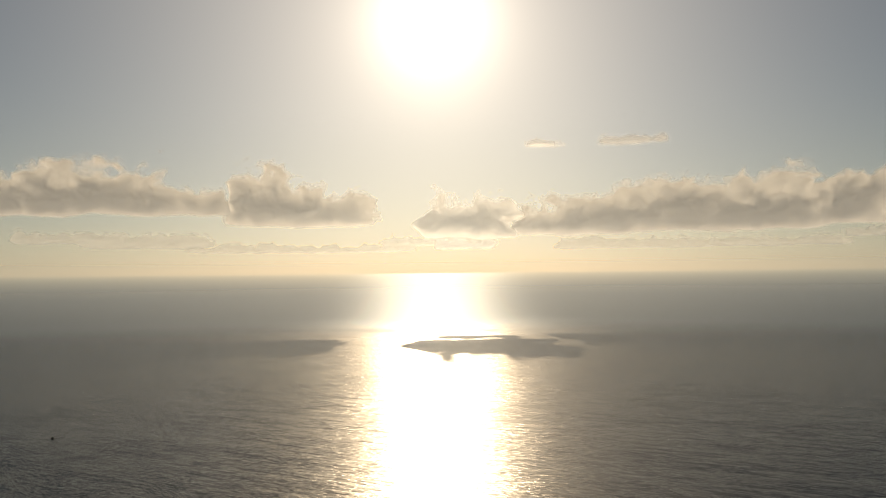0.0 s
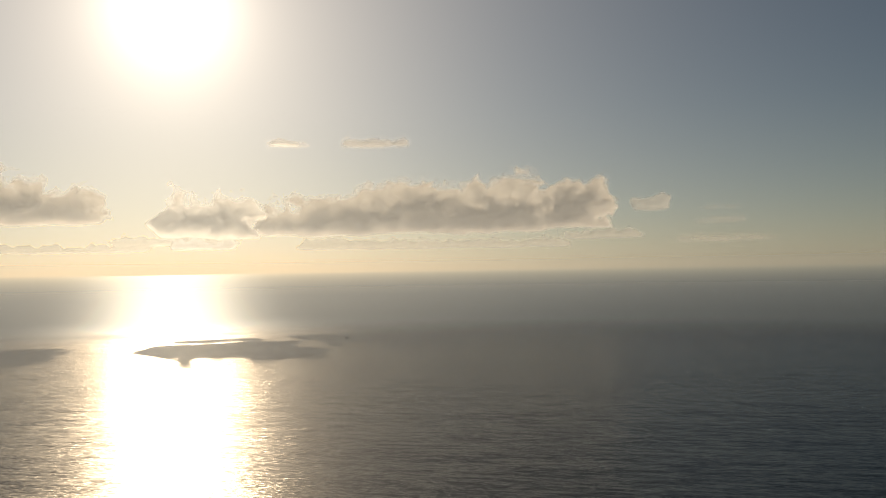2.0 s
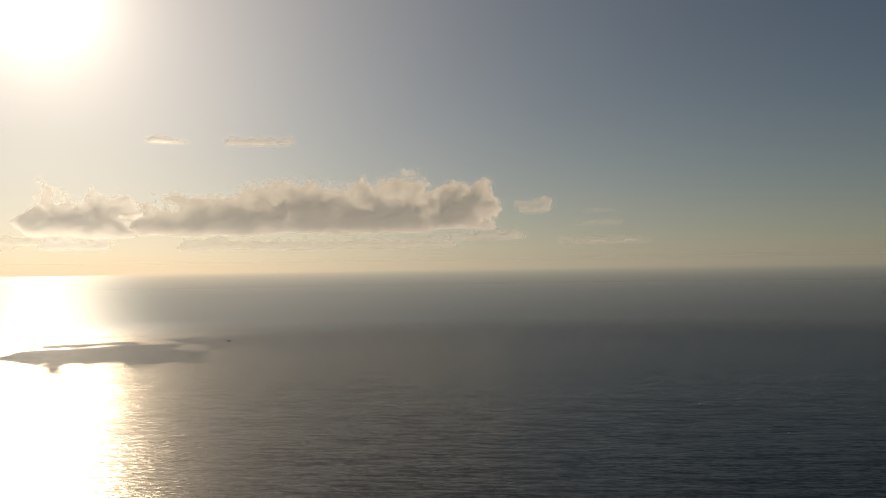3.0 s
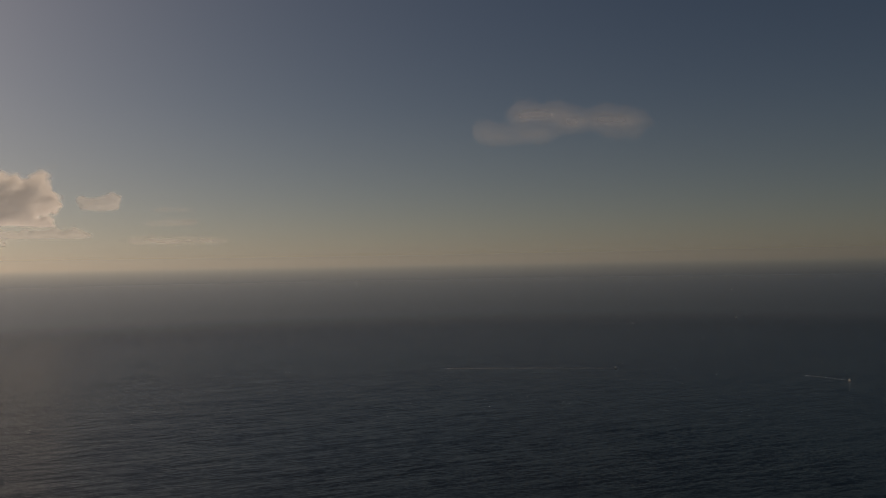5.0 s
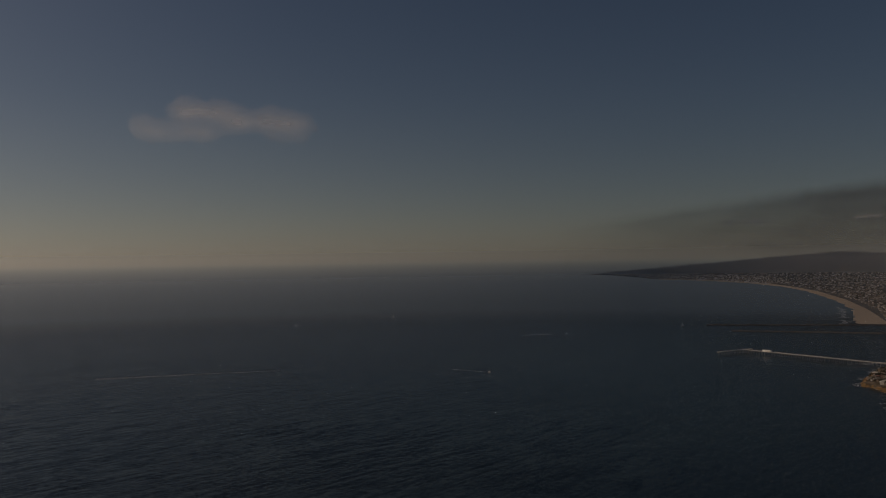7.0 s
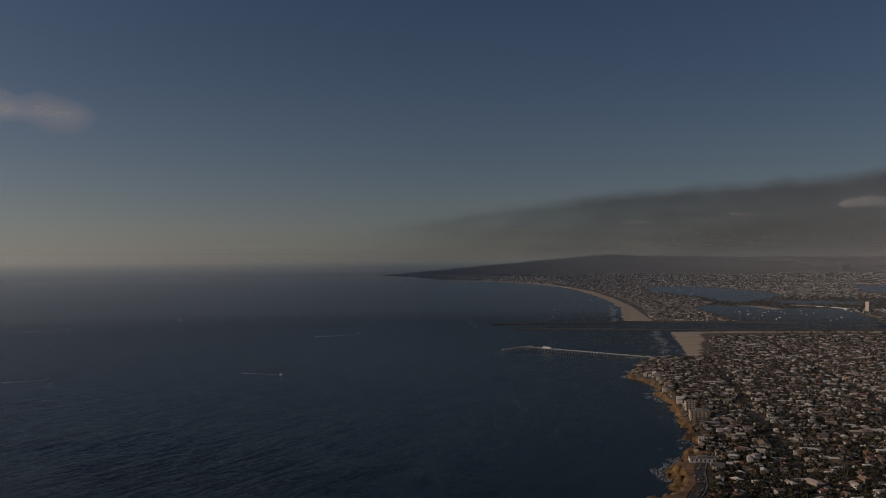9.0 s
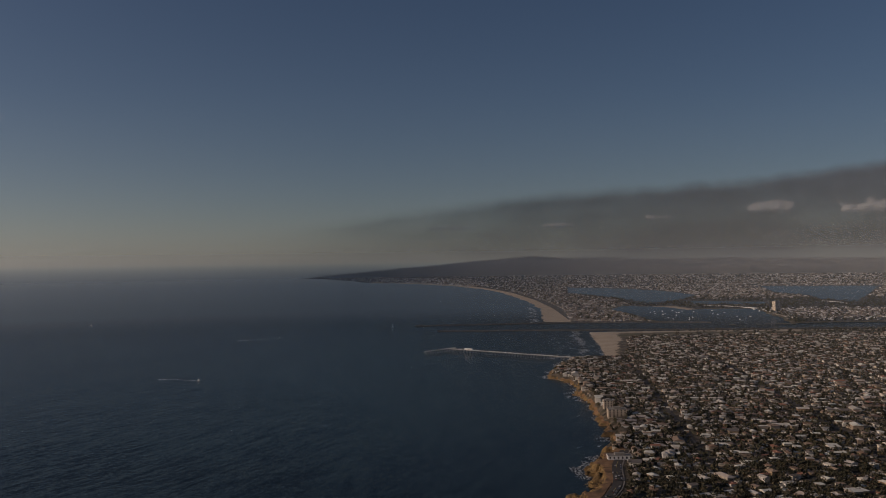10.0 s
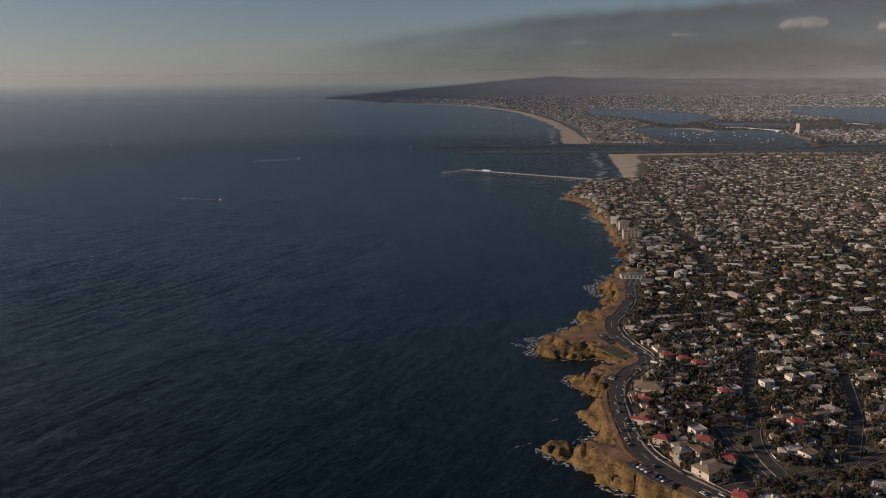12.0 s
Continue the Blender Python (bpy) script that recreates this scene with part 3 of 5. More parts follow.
def north_z(x, y, d):
    az, r = np.degrees(np.arctan2(x, y)), np.hypot(x, y)
    crest = 230 + 12800 * np.tan(np.radians(np.interp(az, *zip(*RIDGE))))
    rise = step01((r - 6800) / 5600) ** 1.3 * (1 + 0.05 * wavy(x, y, 1500, 21))
    return np.minimum(3 + np.maximum(d, 0) * 0.12, 3 + crest * rise)


def north_shore(x, y):
    d = np.where(inside(NORTH, x, y), 1, -1) * line_distance(NORTH, x, y, closed=True)
    for b in BAYS:
        e = line_distance(b, x, y, closed=True)
        d = np.where(inside(b, x, y), -e, np.minimum(d, np.maximum(e, -1e9)) if b is not None else d)
    return d + wavy(x, y, 160, 22) * 12


def north_sheet():
    az = np.radians(np.concatenate([np.arange(-11, 33, 0.09), np.arange(33, 60, 1.0)]))
    r = 1 / np.linspace(1 / 2900, 1 / 13650, 190)
    A, R = np.meshgrid(az, r, indexing="ij")
    X, Y = R * np.sin(A), R * np.cos(A)
    D = north_shore(X, Y)
    Z = north_z(X, Y, D)
    n = len(r)
    i, j = np.meshgrid(np.arange(len(az) - 1), np.arange(n - 1), indexing="ij")
    f = np.stack([i * n + j, (i + 1) * n + j, (i + 1) * n + j + 1, i * n + j + 1], -1).reshape(-1, 4)
    d = D.ravel()[f]
    x, y = X.ravel()[f].mean(1), Y.ravel()[f].mean(1)
    line = line_distance(NORTH[5:14], x, y)
    width = np.interp(y, [3100, 4000, 6000, 9000], [95, 55, 60, 60])
    kind = np.where((line < width) & (x < 700), 1, np.where((d.mean(1) < 40) & (x > 700) & (y < 4200), 2, 0))
    kind = np.where(line_distance([(1044, 4045), (1080, 3767)], x, y) < 60, 1, kind)
    keep = d.max(1) > 0
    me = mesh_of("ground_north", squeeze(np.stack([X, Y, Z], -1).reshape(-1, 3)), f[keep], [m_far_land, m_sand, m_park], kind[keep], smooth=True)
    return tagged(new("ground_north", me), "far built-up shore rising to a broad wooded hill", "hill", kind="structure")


north_sheet()

# ---- streets ----
def ribbon(line, width, lift, step=6.0, z_of=None):
    """A strip along a smoothed line, laid on the ground."""
    pts = [Vector((x, y, 0)) for x, y in line]
    fine = []
    for i in range(len(pts) - 1):
        a, b, c, d = pts[max(i - 1, 0)], pts[i], pts[i + 1], pts[min(i + 2, len(pts) - 1)]
        n = max(1, int((c - b).length / step))
        for k in range(n):
            t = k / n
            fine.append(0.5 * ((2 * b) + (c - a) * t + (2 * a - 5 * b + 4 * c - d) * t * t + (3 * b - a - 3 * c + d) * t ** 3))
    fine.append(pts[-1])
    P = np.array([[p.x, p.y] for p in fine])
    T = np.gradient(P, axis=0)
    T /= np.linalg.norm(T, axis=1)[:, None] + 1e-9
    N = np.stack([-T[:, 1], T[:, 0]], 1)
    rows = []
    for side in (1, 0.33, -0.33, -1):
        Q = P + N * width / 2 * side
        rows.append(np.column_stack([Q, (z_of or land_z)(Q[:, 0], Q[:, 1])]))
    rows = np.array(rows)
    rows[:, :, 2] = rows[:, :, 2].max(0)[None] + lift
    top = rows.transpose(1, 0, 2).reshape(-1, 3)
    low = top - (0, 0, 1.5)
    n = len(P)
    v = np.concatenate([top, low])
    f = []
    for i in range(n - 1):
        for k in range(3):
            f.append((i * 4 + k, i * 4 + k + 1, i * 4 + k + 5, i * 4 + k + 4))
        o = 4 * n
        f.append((i * 4, i * 4 + 4, o + i * 4 + 4, o + i * 4))
        f.append((i * 4 + 7, i * 4 + 3, o + i * 4 + 3, o + i * 4 + 7))
    return v, np.array(f)[:, ::-1]


def offset_line(line, d):
    P = np.array(line, float)
    T = np.gradient(P, axis=0)
    T /= np.linalg.norm(T, axis=1)[:, None]
    return [tuple(q) for q in P + np.stack([T[:, 1], -T[:, 0]], 1) * d]


def laid(name, line, width, lift, mat, label, category, kind="structure", step=6.0):
    v, f = ribbon(line, width, lift, step)
    return tagged(new(name, mesh_of(name, v, f, [mat])), label, category, kind=kind)


m_line = surface("road_paint", [(0.3, (0.5, 0.42, 0.12)), (0.7, (0.6, 0.5, 0.18))], 0.5, 3.0, 0.8)
laid("road", BLVD, 9.2, 0.35, m_road, "dark asphalt boulevard winding along the cliff top", "road")
laid("pavement", offset_line(BLVD, 6.2), 1.3, 0.5, m_walk, "pale concrete pavement beside the boulevard", "pavement")
laid("trim", offset_line(BLVD, 0.15), 0.35, 0.42, m_line, "yellow centre line on the boulevard", "road line")
laid("pavement", offset_line(BLVD[4:-2], -6.8), 2.0, 0.35, m_bluff, "dirt footpath along the sea side of the boulevard", "path")
for line in LOTS:
    laid("parking_lot", line, 11, 0.3, m_road, "worn asphalt car park on the bluff", "car park", step=4)
laid("scrub_patch", [(118, 682), (124, 668), (132, 652)], 14, 0.15, m_park, "dark low scrub inside the boulevard's bend", "scrub", step=4)

BLVD_Y, BLVD_X = [p[1] for p in BLVD], [p[0] for p in BLVD]
ZONES = [(radians(17), (150, 455), 330, 880), (radians(-7), (230, 930), 880, 2480)]


def buildable(x, y, margin=0.0):
    d = shore(x, y)
    free = np.where(y < 960, x > np.interp(y, BLVD_Y, BLVD_X) + 11 + margin, d > 11 + margin)
    free &= line_distance(BLVD, x, y) > 11 + margin
    free &= np.where(y > 1950, d > np.interp(y, [1950, 2100, 2400, 2480], [30, 60, 95, 115]), True)
    return free


# winding streets of the near blocks, with pale kerbs
LANES = [[(136, 426), (181, 441), (218, 453), (247, 468), (300, 492), (350, 512)], [(157, 517), (160, 494), (161, 472), (168, 440)],
         [(232, 660), (219, 619), (201, 571), (194, 539), (180, 497), (176, 470), (178, 443)], [(222, 457), (240, 492), (254, 521), (268, 560), (284, 610)]]
for line, wide in zip(LANES, (6.5, 4.5, 7.0, 6.5)):
    laid("road", line, wide, 0.24, m_road, "dark asphalt street curving between gardens", "road", step=8)
    for side in (-1, 1):
        laid("pavement", offset_line(line, side * (wide / 2 + 0.5)), 0.5, 0.36, m_walk, "pale concrete kerb beside the street", "pavement", step=8)


def at_y(y0, y1, d):
    """The stretch of a line beside the boulevard between two values of y."""
    P = np.array(offset_line(BLVD, d))
    return [(float(np.interp(y, P[:, 1], P[:, 0])), float(y)) for y in np.linspace(y0, y1, max(3, int((y1 - y0) / 8)))]


for y0, y1 in ((415, 452), (462, 492), (498, 520), (552, 588), (655, 700), (712, 742), (765, 800)):
    laid("garden_wall", at_y(y0, y1, 9.6), 0.35, 0.8, m_walk, "low pale garden wall along the boulevard", "wall", kind="")
laid("retaining_wall", [(146, 637), (156, 630), (167, 625), (186, 621)], 0.7, 3.0, m_white, "pale retaining wall below the red-roofed house", "wall", kind="", step=4)

rng = np.random.default_rng(4)
lots = []
for turn, (ox, oy), y0, y1 in ZONES:
    u, w = np.array([math.cos(turn), math.sin(turn)]), np.array([-math.sin(turn), math.cos(turn)])
    for row in range(-14, 26):
        street = row * 74.0
        line = [(ox + u[0] * a + w[0] * street, oy + u[1] * a + w[1] * street) for a in np.arange(-220, 1500, 20)]
        L = np.array(line)
        ok = buildable(L[:, 0], L[:, 1], -3) & (L[:, 1] > y0) & (L[:, 1] < y1) & (L[:, 0] < L[:, 1] * 0.75 + 60) & ~((L[:, 1] < 600) & (L[:, 0] < 300))
        run = [q for q, k in zip(line, ok) if k]
        if len(run) > 3:
            laid("road", run[::2] if len(run) > 8 else run, 6.5, 0.22, m_road, "grey asphalt side street between houses", "road", step=10)
        for side, back in ((-1, 14), (-1, 29), (1, 14), (1, 29)):
            a = -215.0
            while a < 1450:
                a += rng.uniform(9.0, 14.5) if rng.random() < 0.9 else 22
                if abs((a + 40) % 190 - 95) < 9:
                    continue
                off = street + side * (back + rng.uniform(-2.5, 2.5))
                x, y = ox + u[0] * a + w[0] * off, oy + u[1] * a + w[1] * off
                if y0 + 6 < y < y1 and -0.02 * y < x < y * 0.68 + 60:
                    lots.append((x, y, turn + rng.choice([0, math.pi / 2, math.pi, -math.pi / 2]) + rng.normal(0, 0.03)))
for turn, (ox, oy), y0, y1 in ZONES:
    u, w = np.array([math.cos(turn), math.sin(turn)]), np.array([-math.sin(turn), math.cos(turn)])
    for k in range(0, 7):
        a = 55 + 190 * k
        line = [(ox + u[0] * a + w[0] * b, oy + u[1] * a + w[1] * b) for b in np.arange(-500, 1800, 20)]
        L = np.array(line)
        ok = buildable(L[:, 0], L[:, 1], -3) & (L[:, 1] > y0) & (L[:, 1] < y1) & (L[:, 0] < L[:, 1] * 0.75 + 60) & ~((L[:, 1] < 600) & (L[:, 0] < 300))
        run = [q for q, g in zip(line, ok) if g]
        if len(run) > 3:
            laid("road", run[::2] if len(run) > 8 else run, 6.5, 0.26, m_road, "grey asphalt cross street between houses", "road", step=10)
lots = np.array(lots)
# a row of houses facing the boulevard
front = []
for (xa, ya), (xb, yb) in zip(offset_line(BLVD, 19), offset_line(BLVD, 19)[1:]):
    n = max(1, int(math.hypot(xb - xa, yb - ya) / 12.5))
    front += [(xa + (xb - xa) * (k + 0.5) / n, ya + (yb - ya) * (k + 0.5) / n, math.atan2(yb - ya, xb - xa) + rng.normal(0, 0.05)) for k in range(n)]
front = np.array([f for f in front if 400 < f[1] < 960])
lots = lots[[np.hypot(front[:, 0] - x, front[:, 1] - y).min() > 10.5 for x, y, _ in lots]]
lots = np.concatenate([lots, front])
lots = lots[buildable(lots[:, 0], lots[:, 1], 1)]
# plots taken by buildings of their own
RED = [(162, 651, 10), (173, 641, 10), (182, 631, 12), (121, 489, -30), (147, 487, -20), (184, 568, 5), (153, 461, -25), (212, 512, 12), (324, 643, 20), (146, 415, -30), (117, 520, 70)]
TAKEN = [(230, 1195, 30), (240, 1250, 22), (190, 935, 20), (139, 446, 11), (132, 577, 12), (228, 457 + 14, 9)] + [(x, y, 5) for x, y, _ in RED]
lots = lots[[all(math.hypot(x - a, y - b) > r + 5 for a, b, r in TAKEN) for x, y, _ in lots]]
more = [(x, y) for x, y in rng.uniform((100, 400), (330, 640), (2600, 2))]
for x, y in more:
    if np.hypot(lots[:, 0] - x, lots[:, 1] - y).min() > 9.6 and all(math.hypot(x - a, y - b) > r + 4 for a, b, r in TAKEN):
        near = min(LANES, key=lambda q: line_distance(q, np.array([x]), np.array([y]))[0])
        k = int(np.argmin([math.hypot(x - a, y - b) for a, b in near[:-1]]))
        run = math.atan2(near[k + 1][1] - near[k][1], near[k + 1][0] - near[k][0])
        lots = np.concatenate([lots, [(x, y, run + rng.choice([0, math.pi / 2, math.pi]))]])
lots = lots[buildable(lots[:, 0], lots[:, 1], 1)]
lots = lots[np.min([line_distance(q, lots[:, 0], lots[:, 1]) for q in LANES], axis=0) > 9.5]
lots = lots[np.argsort(np.hypot(lots[:, 0] - 140, lots[:, 1] - 430))]


# ---- houses ----
def gable(w, d, h, rise, over=0.5, hip=0.0):
    """Pitched roof slab over a w x d plan, ridge along x."""
    a, b = w / 2 + over, d / 2 + over
    r = a - hip
    t = 0.22
    v = [(-a, -b, h), (a, -b, h), (a, b, h), (-a, b, h), (-r, 0, h + rise), (r, 0, h + rise)]
    v += [(x, y, z + t) for x, y, z in v]
    f = [(6, 7, 11, 10), (8, 9, 10, 11), (7, 8, 11), (9, 6, 10), (0, 3, 2, 1)]
    f += [(0, 1, 7, 6), (1, 2, 8, 7), (2, 3, 9, 8), (3, 0, 6, 9)]
    return v, f


def gable_walls(w, d, h, rise):
    v, f = box(-w / 2, w / 2, -d / 2, d / 2, -2.5, h)
    v += [(-w / 2, 0, h + rise), (w / 2, 0, h + rise)]
    f += [(5, 6, 9), (7, 4, 8)]
    return v, f


def shifted(vf, x, y, z=0, rot=0):
    c, s = math.cos(rot), math.sin(rot)
    return [(x + p[0] * c - p[1] * s, y + p[0] * s + p[1] * c, z + p[2]) for p in vf[0]], vf[1]


def flat_roof(w, d, h):
    """Low parapet round a flat deck."""
    p = [box(-w / 2 - 0.05, w / 2 + 0.05, -d / 2 - 0.05, d / 2 + 0.05, h, h + 0.2)]
    for x0, x1, y0, y1 in ((-w / 2, w / 2, -d / 2, -d / 2 + 0.25), (-w / 2, w / 2, d / 2 - 0.25, d / 2), (-w / 2, -w / 2 + 0.25, -d / 2, d / 2), (w / 2 - 0.25, w / 2, -d / 2, d / 2)):
        p.append(box(x0, x1, y0, y1, h + 0.2, h + 0.65))
    return joined(p)


def house(w, d, storeys, style, roof_mat, label, wing=False, wall_mat=None):
    """One house at the origin; its parts hang from an Empty at its base."""
    base = new("house")
    h, rise = 2.9 * storeys, d * 0.2
    mass = [gable_walls(w, d, h, rise if style == "gable" else 0.02)]
    tops = [gable(w, d, h, rise, hip=0.0) if style == "gable" else gable(w, d, h, rise, hip=d * 0.45) if style == "hip" else flat_roof(w, d, h)]
    if wing:
        ww, wd = w * 0.45, d * 0.6
        mass.append(shifted(gable_walls(wd, ww, 2.9, ww * 0.2), w * 0.22, d / 2 + wd / 2 - 0.3, 0, math.pi / 2))
        tops.append(shifted(gable(wd, ww, 2.85, ww * 0.2), w * 0.22, d / 2 + wd / 2 - 0.3, 0, math.pi / 2))
    part("wall", mesh_of("wall", *joined(mass), [wall_mat or m_wall]), base)
    part("roof", mesh_of("roof", *joined(tops), [roof_mat]), base)
    if style != "flat":
        part("chimney", mesh_of("chimney", *joined([box(-0.45, 0.45, -0.4, 0.4, h, h + rise + 1.3), box(-0.55, 0.55, -0.5, 0.5, h + rise + 1.3, h + rise + 1.5)]), [m_wall]), base, m=pose(-w * 0.28, d * 0.22, 0))
    pane = mesh_of("window", *joined([box(-0.75, 0.75, -0.05, 0.06, -0.6, 0.6), box(-0.85, 0.85, -0.05, 0.12, -0.72, -0.6)]), [m_glass])
    for k in range(storeys):
        for x, y, r in ((-w * 0.3, -d / 2, 180), (w * 0.3, -d / 2, 180), (-w / 2, 0, 90), (w / 2, d * 0.1, -90), (-w * 0.25, d / 2, 0)):
            part("window", pane, base, m=pose(x, y, 1.6 + 2.9 * k, 0, 0, r))
    part("driveway", mesh_of("driveway", *box(-1.6, 1.6, -4.5, 0, -2.0, 0.12), [m_walk]), base, "pale concrete driveway", m=pose(w * 0.32, -d / 2, 0))
    part("garden_wall", mesh_of("garden_wall", *joined([box(-w * 0.7, w * 0.1, -0.12, 0.12, -2, 0.9), box(-w * 0.7 - 0.12, -w * 0.7 + 0.12, 0, 5, -2, 0.9)]), [m_wall]), base, m=pose(0, -d / 2 - 4.2, 0))
    part("door", mesh_of("door", *box(-0.5, 0.5, -0.04, 0.08, 0, 2.1), [m_door]), base, m=pose(w * 0.05, -d / 2, 0, 0, 0, 180))
    return tagged(base, label, "house", "houses of the seaside town")


STYLES = [
    (12, 9, 1, "gable", m_roof, "single-storey stucco house with a shingled gable roof", False),
    (13, 9, 1, "hip", m_roof, "low painted bungalow with a hipped shingle roof", False),
    (11, 9, 2, "flat", m_roof, "two-storey box house with a flat parapet roof", False),
    (13, 8, 1, "gable", m_roof, "painted cottage with a gabled garage wing", True),
    (12, 9, 2, "hip", m_roof, "two-storey stucco house with a hipped grey roof", False),
    (14, 11, 1, "flat", m_roof, "low flat-roofed house with pale gravel roofing", False),
    (13, 10, 2, "hip", m_tile, "two-storey cream house with a hipped red tile roof", True)]
samples = [house(*s) for s in STYLES]
NEAR = 320
used = set()
order = rng.choice(6, size=len(lots), p=[0.22, 0.38, 0.05, 0.17, 0.11, 0.07])
for i, (x, y, r) in enumerate(lots[:NEAR]):
    k = 6 if i % 61 == 7 else int(order[i])
    m = pose(x, y, ground_at(x, y), 0, 0, math.degrees(r)) @ Matrix.Diagonal((*rng.uniform(0.72, 1.06, 2), rng.uniform(0.8, 1.0), 1))
    if k in used:
        copy_thing(samples[k], m)
    else:
        samples[k].matrix_basis = m
        used.add(k)
for x, y, r in RED:
    copy_thing(samples[6], pose(x, y, ground_at(x, y), 0, 0, r) @ Matrix.Diagonal((0.95, 0.85, 0.8, 1)))
for x, y, r, k in ((139, 446, 30, 1.2), (132, 577, -15, 1.35)):
    villa = house(15, 11, 2, "hip", m_tan_roof, "large tan stucco villa with a low hipped roof", True, m_tower)
    villa.matrix_basis = pose(x, y, ground_at(x, y), 0, 0, r) @ Matrix.Diagonal((k, k, 0.85, 1))


def many_houses(name, P, size, mats, far=False):
    """Many small houses in one mesh: four walls and a hipped roof each. P: x, y, z, turn."""
    g = np.random.default_rng(9)
    n = len(P)
    w, d = g.uniform(7, 12, n) * size, g.uniform(5.5, 8.5, n) * size
    big = g.random(n) < 0.035
    w, d = np.where(big, w * 1.8, w), np.where(big, d * 1.5, d)
    h = np.where(g.random(n) < 0.22, 5.0, 2.7) * size ** 0.5 + big * 1.2
    rise = np.where(g.random(n) < 0.3, 0.15, d * 0.18)
    hip = d * g.choice([0.02, 0.45], n)
    X = np.stack([-w, w, w, -w], 1) / 2
    Y = np.stack([-d, -d, d, d], 1) / 2
    zero = np.zeros((n, 4))
    lo, hi = np.stack([X, Y, zero - 3 * size], -1), np.stack([X, Y, zero + h[:, None]], -1)
    o = 0.75 * size
    ev = np.stack([X + np.sign(X) * o, Y + np.sign(Y) * o, zero + h[:, None]], -1)
    rd = np.stack([np.stack([-w / 2 - o + hip, 0 * w, h + rise], -1), np.stack([w / 2 + o - hip, 0 * w, h + rise], -1)], 1)
    V = np.concatenate([lo, hi, ev, rd], 1)
    c, s = np.cos(P[:, 3])[:, None], np.sin(P[:, 3])[:, None]
    V = np.stack([V[..., 0] * c - V[..., 1] * s + P[:, :1], V[..., 0] * s + V[..., 1] * c + P[:, 1:2], V[..., 2] + P[:, 2:3]], -1)
    F = np.array([(0, 1, 5), (0, 5, 4), (1, 2, 6), (1, 6, 5), (2, 3, 7), (2, 7, 6), (3, 0, 4), (3, 4, 7),
                  (8, 9, 13), (8, 13, 12), (10, 11, 12), (10, 12, 13), (9, 10, 13), (11, 8, 12)])
    F = (np.arange(n) * 14)[:, None, None] + F[None]
    K = np.tile([0] * 8 + [1] * 6, n)
    V = V.reshape(-1, 3)
    return new(name, mesh_of(name, squeeze(V) if far else V, F.reshape(-1, 3), mats, K))


rest = lots[NEAR:]
Z = land_z(rest[:, 0], rest[:, 1])
tagged(many_houses("houses", np.column_stack([rest[:, :2], Z, rest[:, 2]]), 1.0, [m_wall_far, m_roof_far]),
       "dense blocks of small pale houses in the town", "houses", kind="stuff")


sheds = lots + np.column_stack([rng.normal(0, 7.5, (len(lots), 2)), np.zeros(len(lots))])
sheds = sheds[buildable(sheds[:, 0], sheds[:, 1], 1)]
sheds = sheds[np.min([line_distance(q, sheds[:, 0], sheds[:, 1]) for q in LANES], axis=0) > 7.5]
tagged(many_houses("sheds", np.column_stack([sheds[:, :2], land_z(sheds[:, 0], sheds[:, 1]), sheds[:, 2]]), 0.55, [m_wall_far, m_roof_far]),
       "small sheds and garages squeezed between houses", "sheds", kind="stuff")


# ---- trees ----
def crown_mesh(seed, radius, height, n, size):
    g = np.random.default_rng(seed)
    lumps = [(g.normal(0, 0.38, 3) * (radius, radius, height * 0.3), g.uniform(0.4, 0.65)) for _ in range(7)]
    v, f = [], []
    for i in range(n):
        c, k = lumps[i % 7]
        q = g.normal(0, 1, 3)
        q /= np.linalg.norm(q)
        p = c + q * (radius, radius, height * 0.42) * k * g.uniform(0.75, 1.05) + (0, 0, height * 0.5)
        a, b = g.normal(0, 1, 3), g.normal(0, 1, 3)
        a = a / np.linalg.norm(a) * size * g.uniform(0.6, 1.2)
        b = b / np.linalg.norm(b) * size * g.uniform(0.6, 1.2)
        o = len(v)
        v += [p - a * 0.5, p + b * 0.5, p + a * 0.6, p - b * 0.6]
        f.append((o, o + 1, o + 2, o + 3))
    return mesh_of("crown", v, f, [m_leaf])


def tapered(points, radii, seg=6):
    v, f = [], []
    for p, r in zip(points, radii):
        v += [(p[0] + r * math.cos(6.283 * k / seg), p[1] + r * math.sin(6.283 * k / seg), p[2]) for k in range(seg)]
    for i in range(len(points) - 1):
        for k in range(seg):
            f.append((i * seg + k, i * seg + (k + 1) % seg, (i + 1) * seg + (k + 1) % seg, (i + 1) * seg + k))
    return v, f


def tree(seed, radius, height, label):
    base = new("tree")
    g = np.random.default_rng(seed)
    t = height * 0.55
    limbs = [tapered([(0, 0, -1), (0.1, 0, t * 0.5), (0.2, 0.1, t)], [0.35, 0.25, 0.15])]
    for k in range(3):
        a = 2.1 * k + g.uniform(0, 1)
        limbs.append(tapered([(0.1, 0, t * 0.5), (math.cos(a) * radius * 0.3, math.sin(a) * radius * 0.3, t * 0.85), (math.cos(a) * radius * 0.55, math.sin(a) * radius * 0.55, t * 1.15)], [0.18, 0.12, 0.05], 5))
    part("trunk", mesh_of("trunk", *joined(limbs), [m_bark]), base)
    part("crown", crown_mesh(seed, radius, height * 0.75, 220, 1.5), base, m=pose(0, 0, height * 0.25))
    return tagged(base, label, "tree", "trees among the houses")


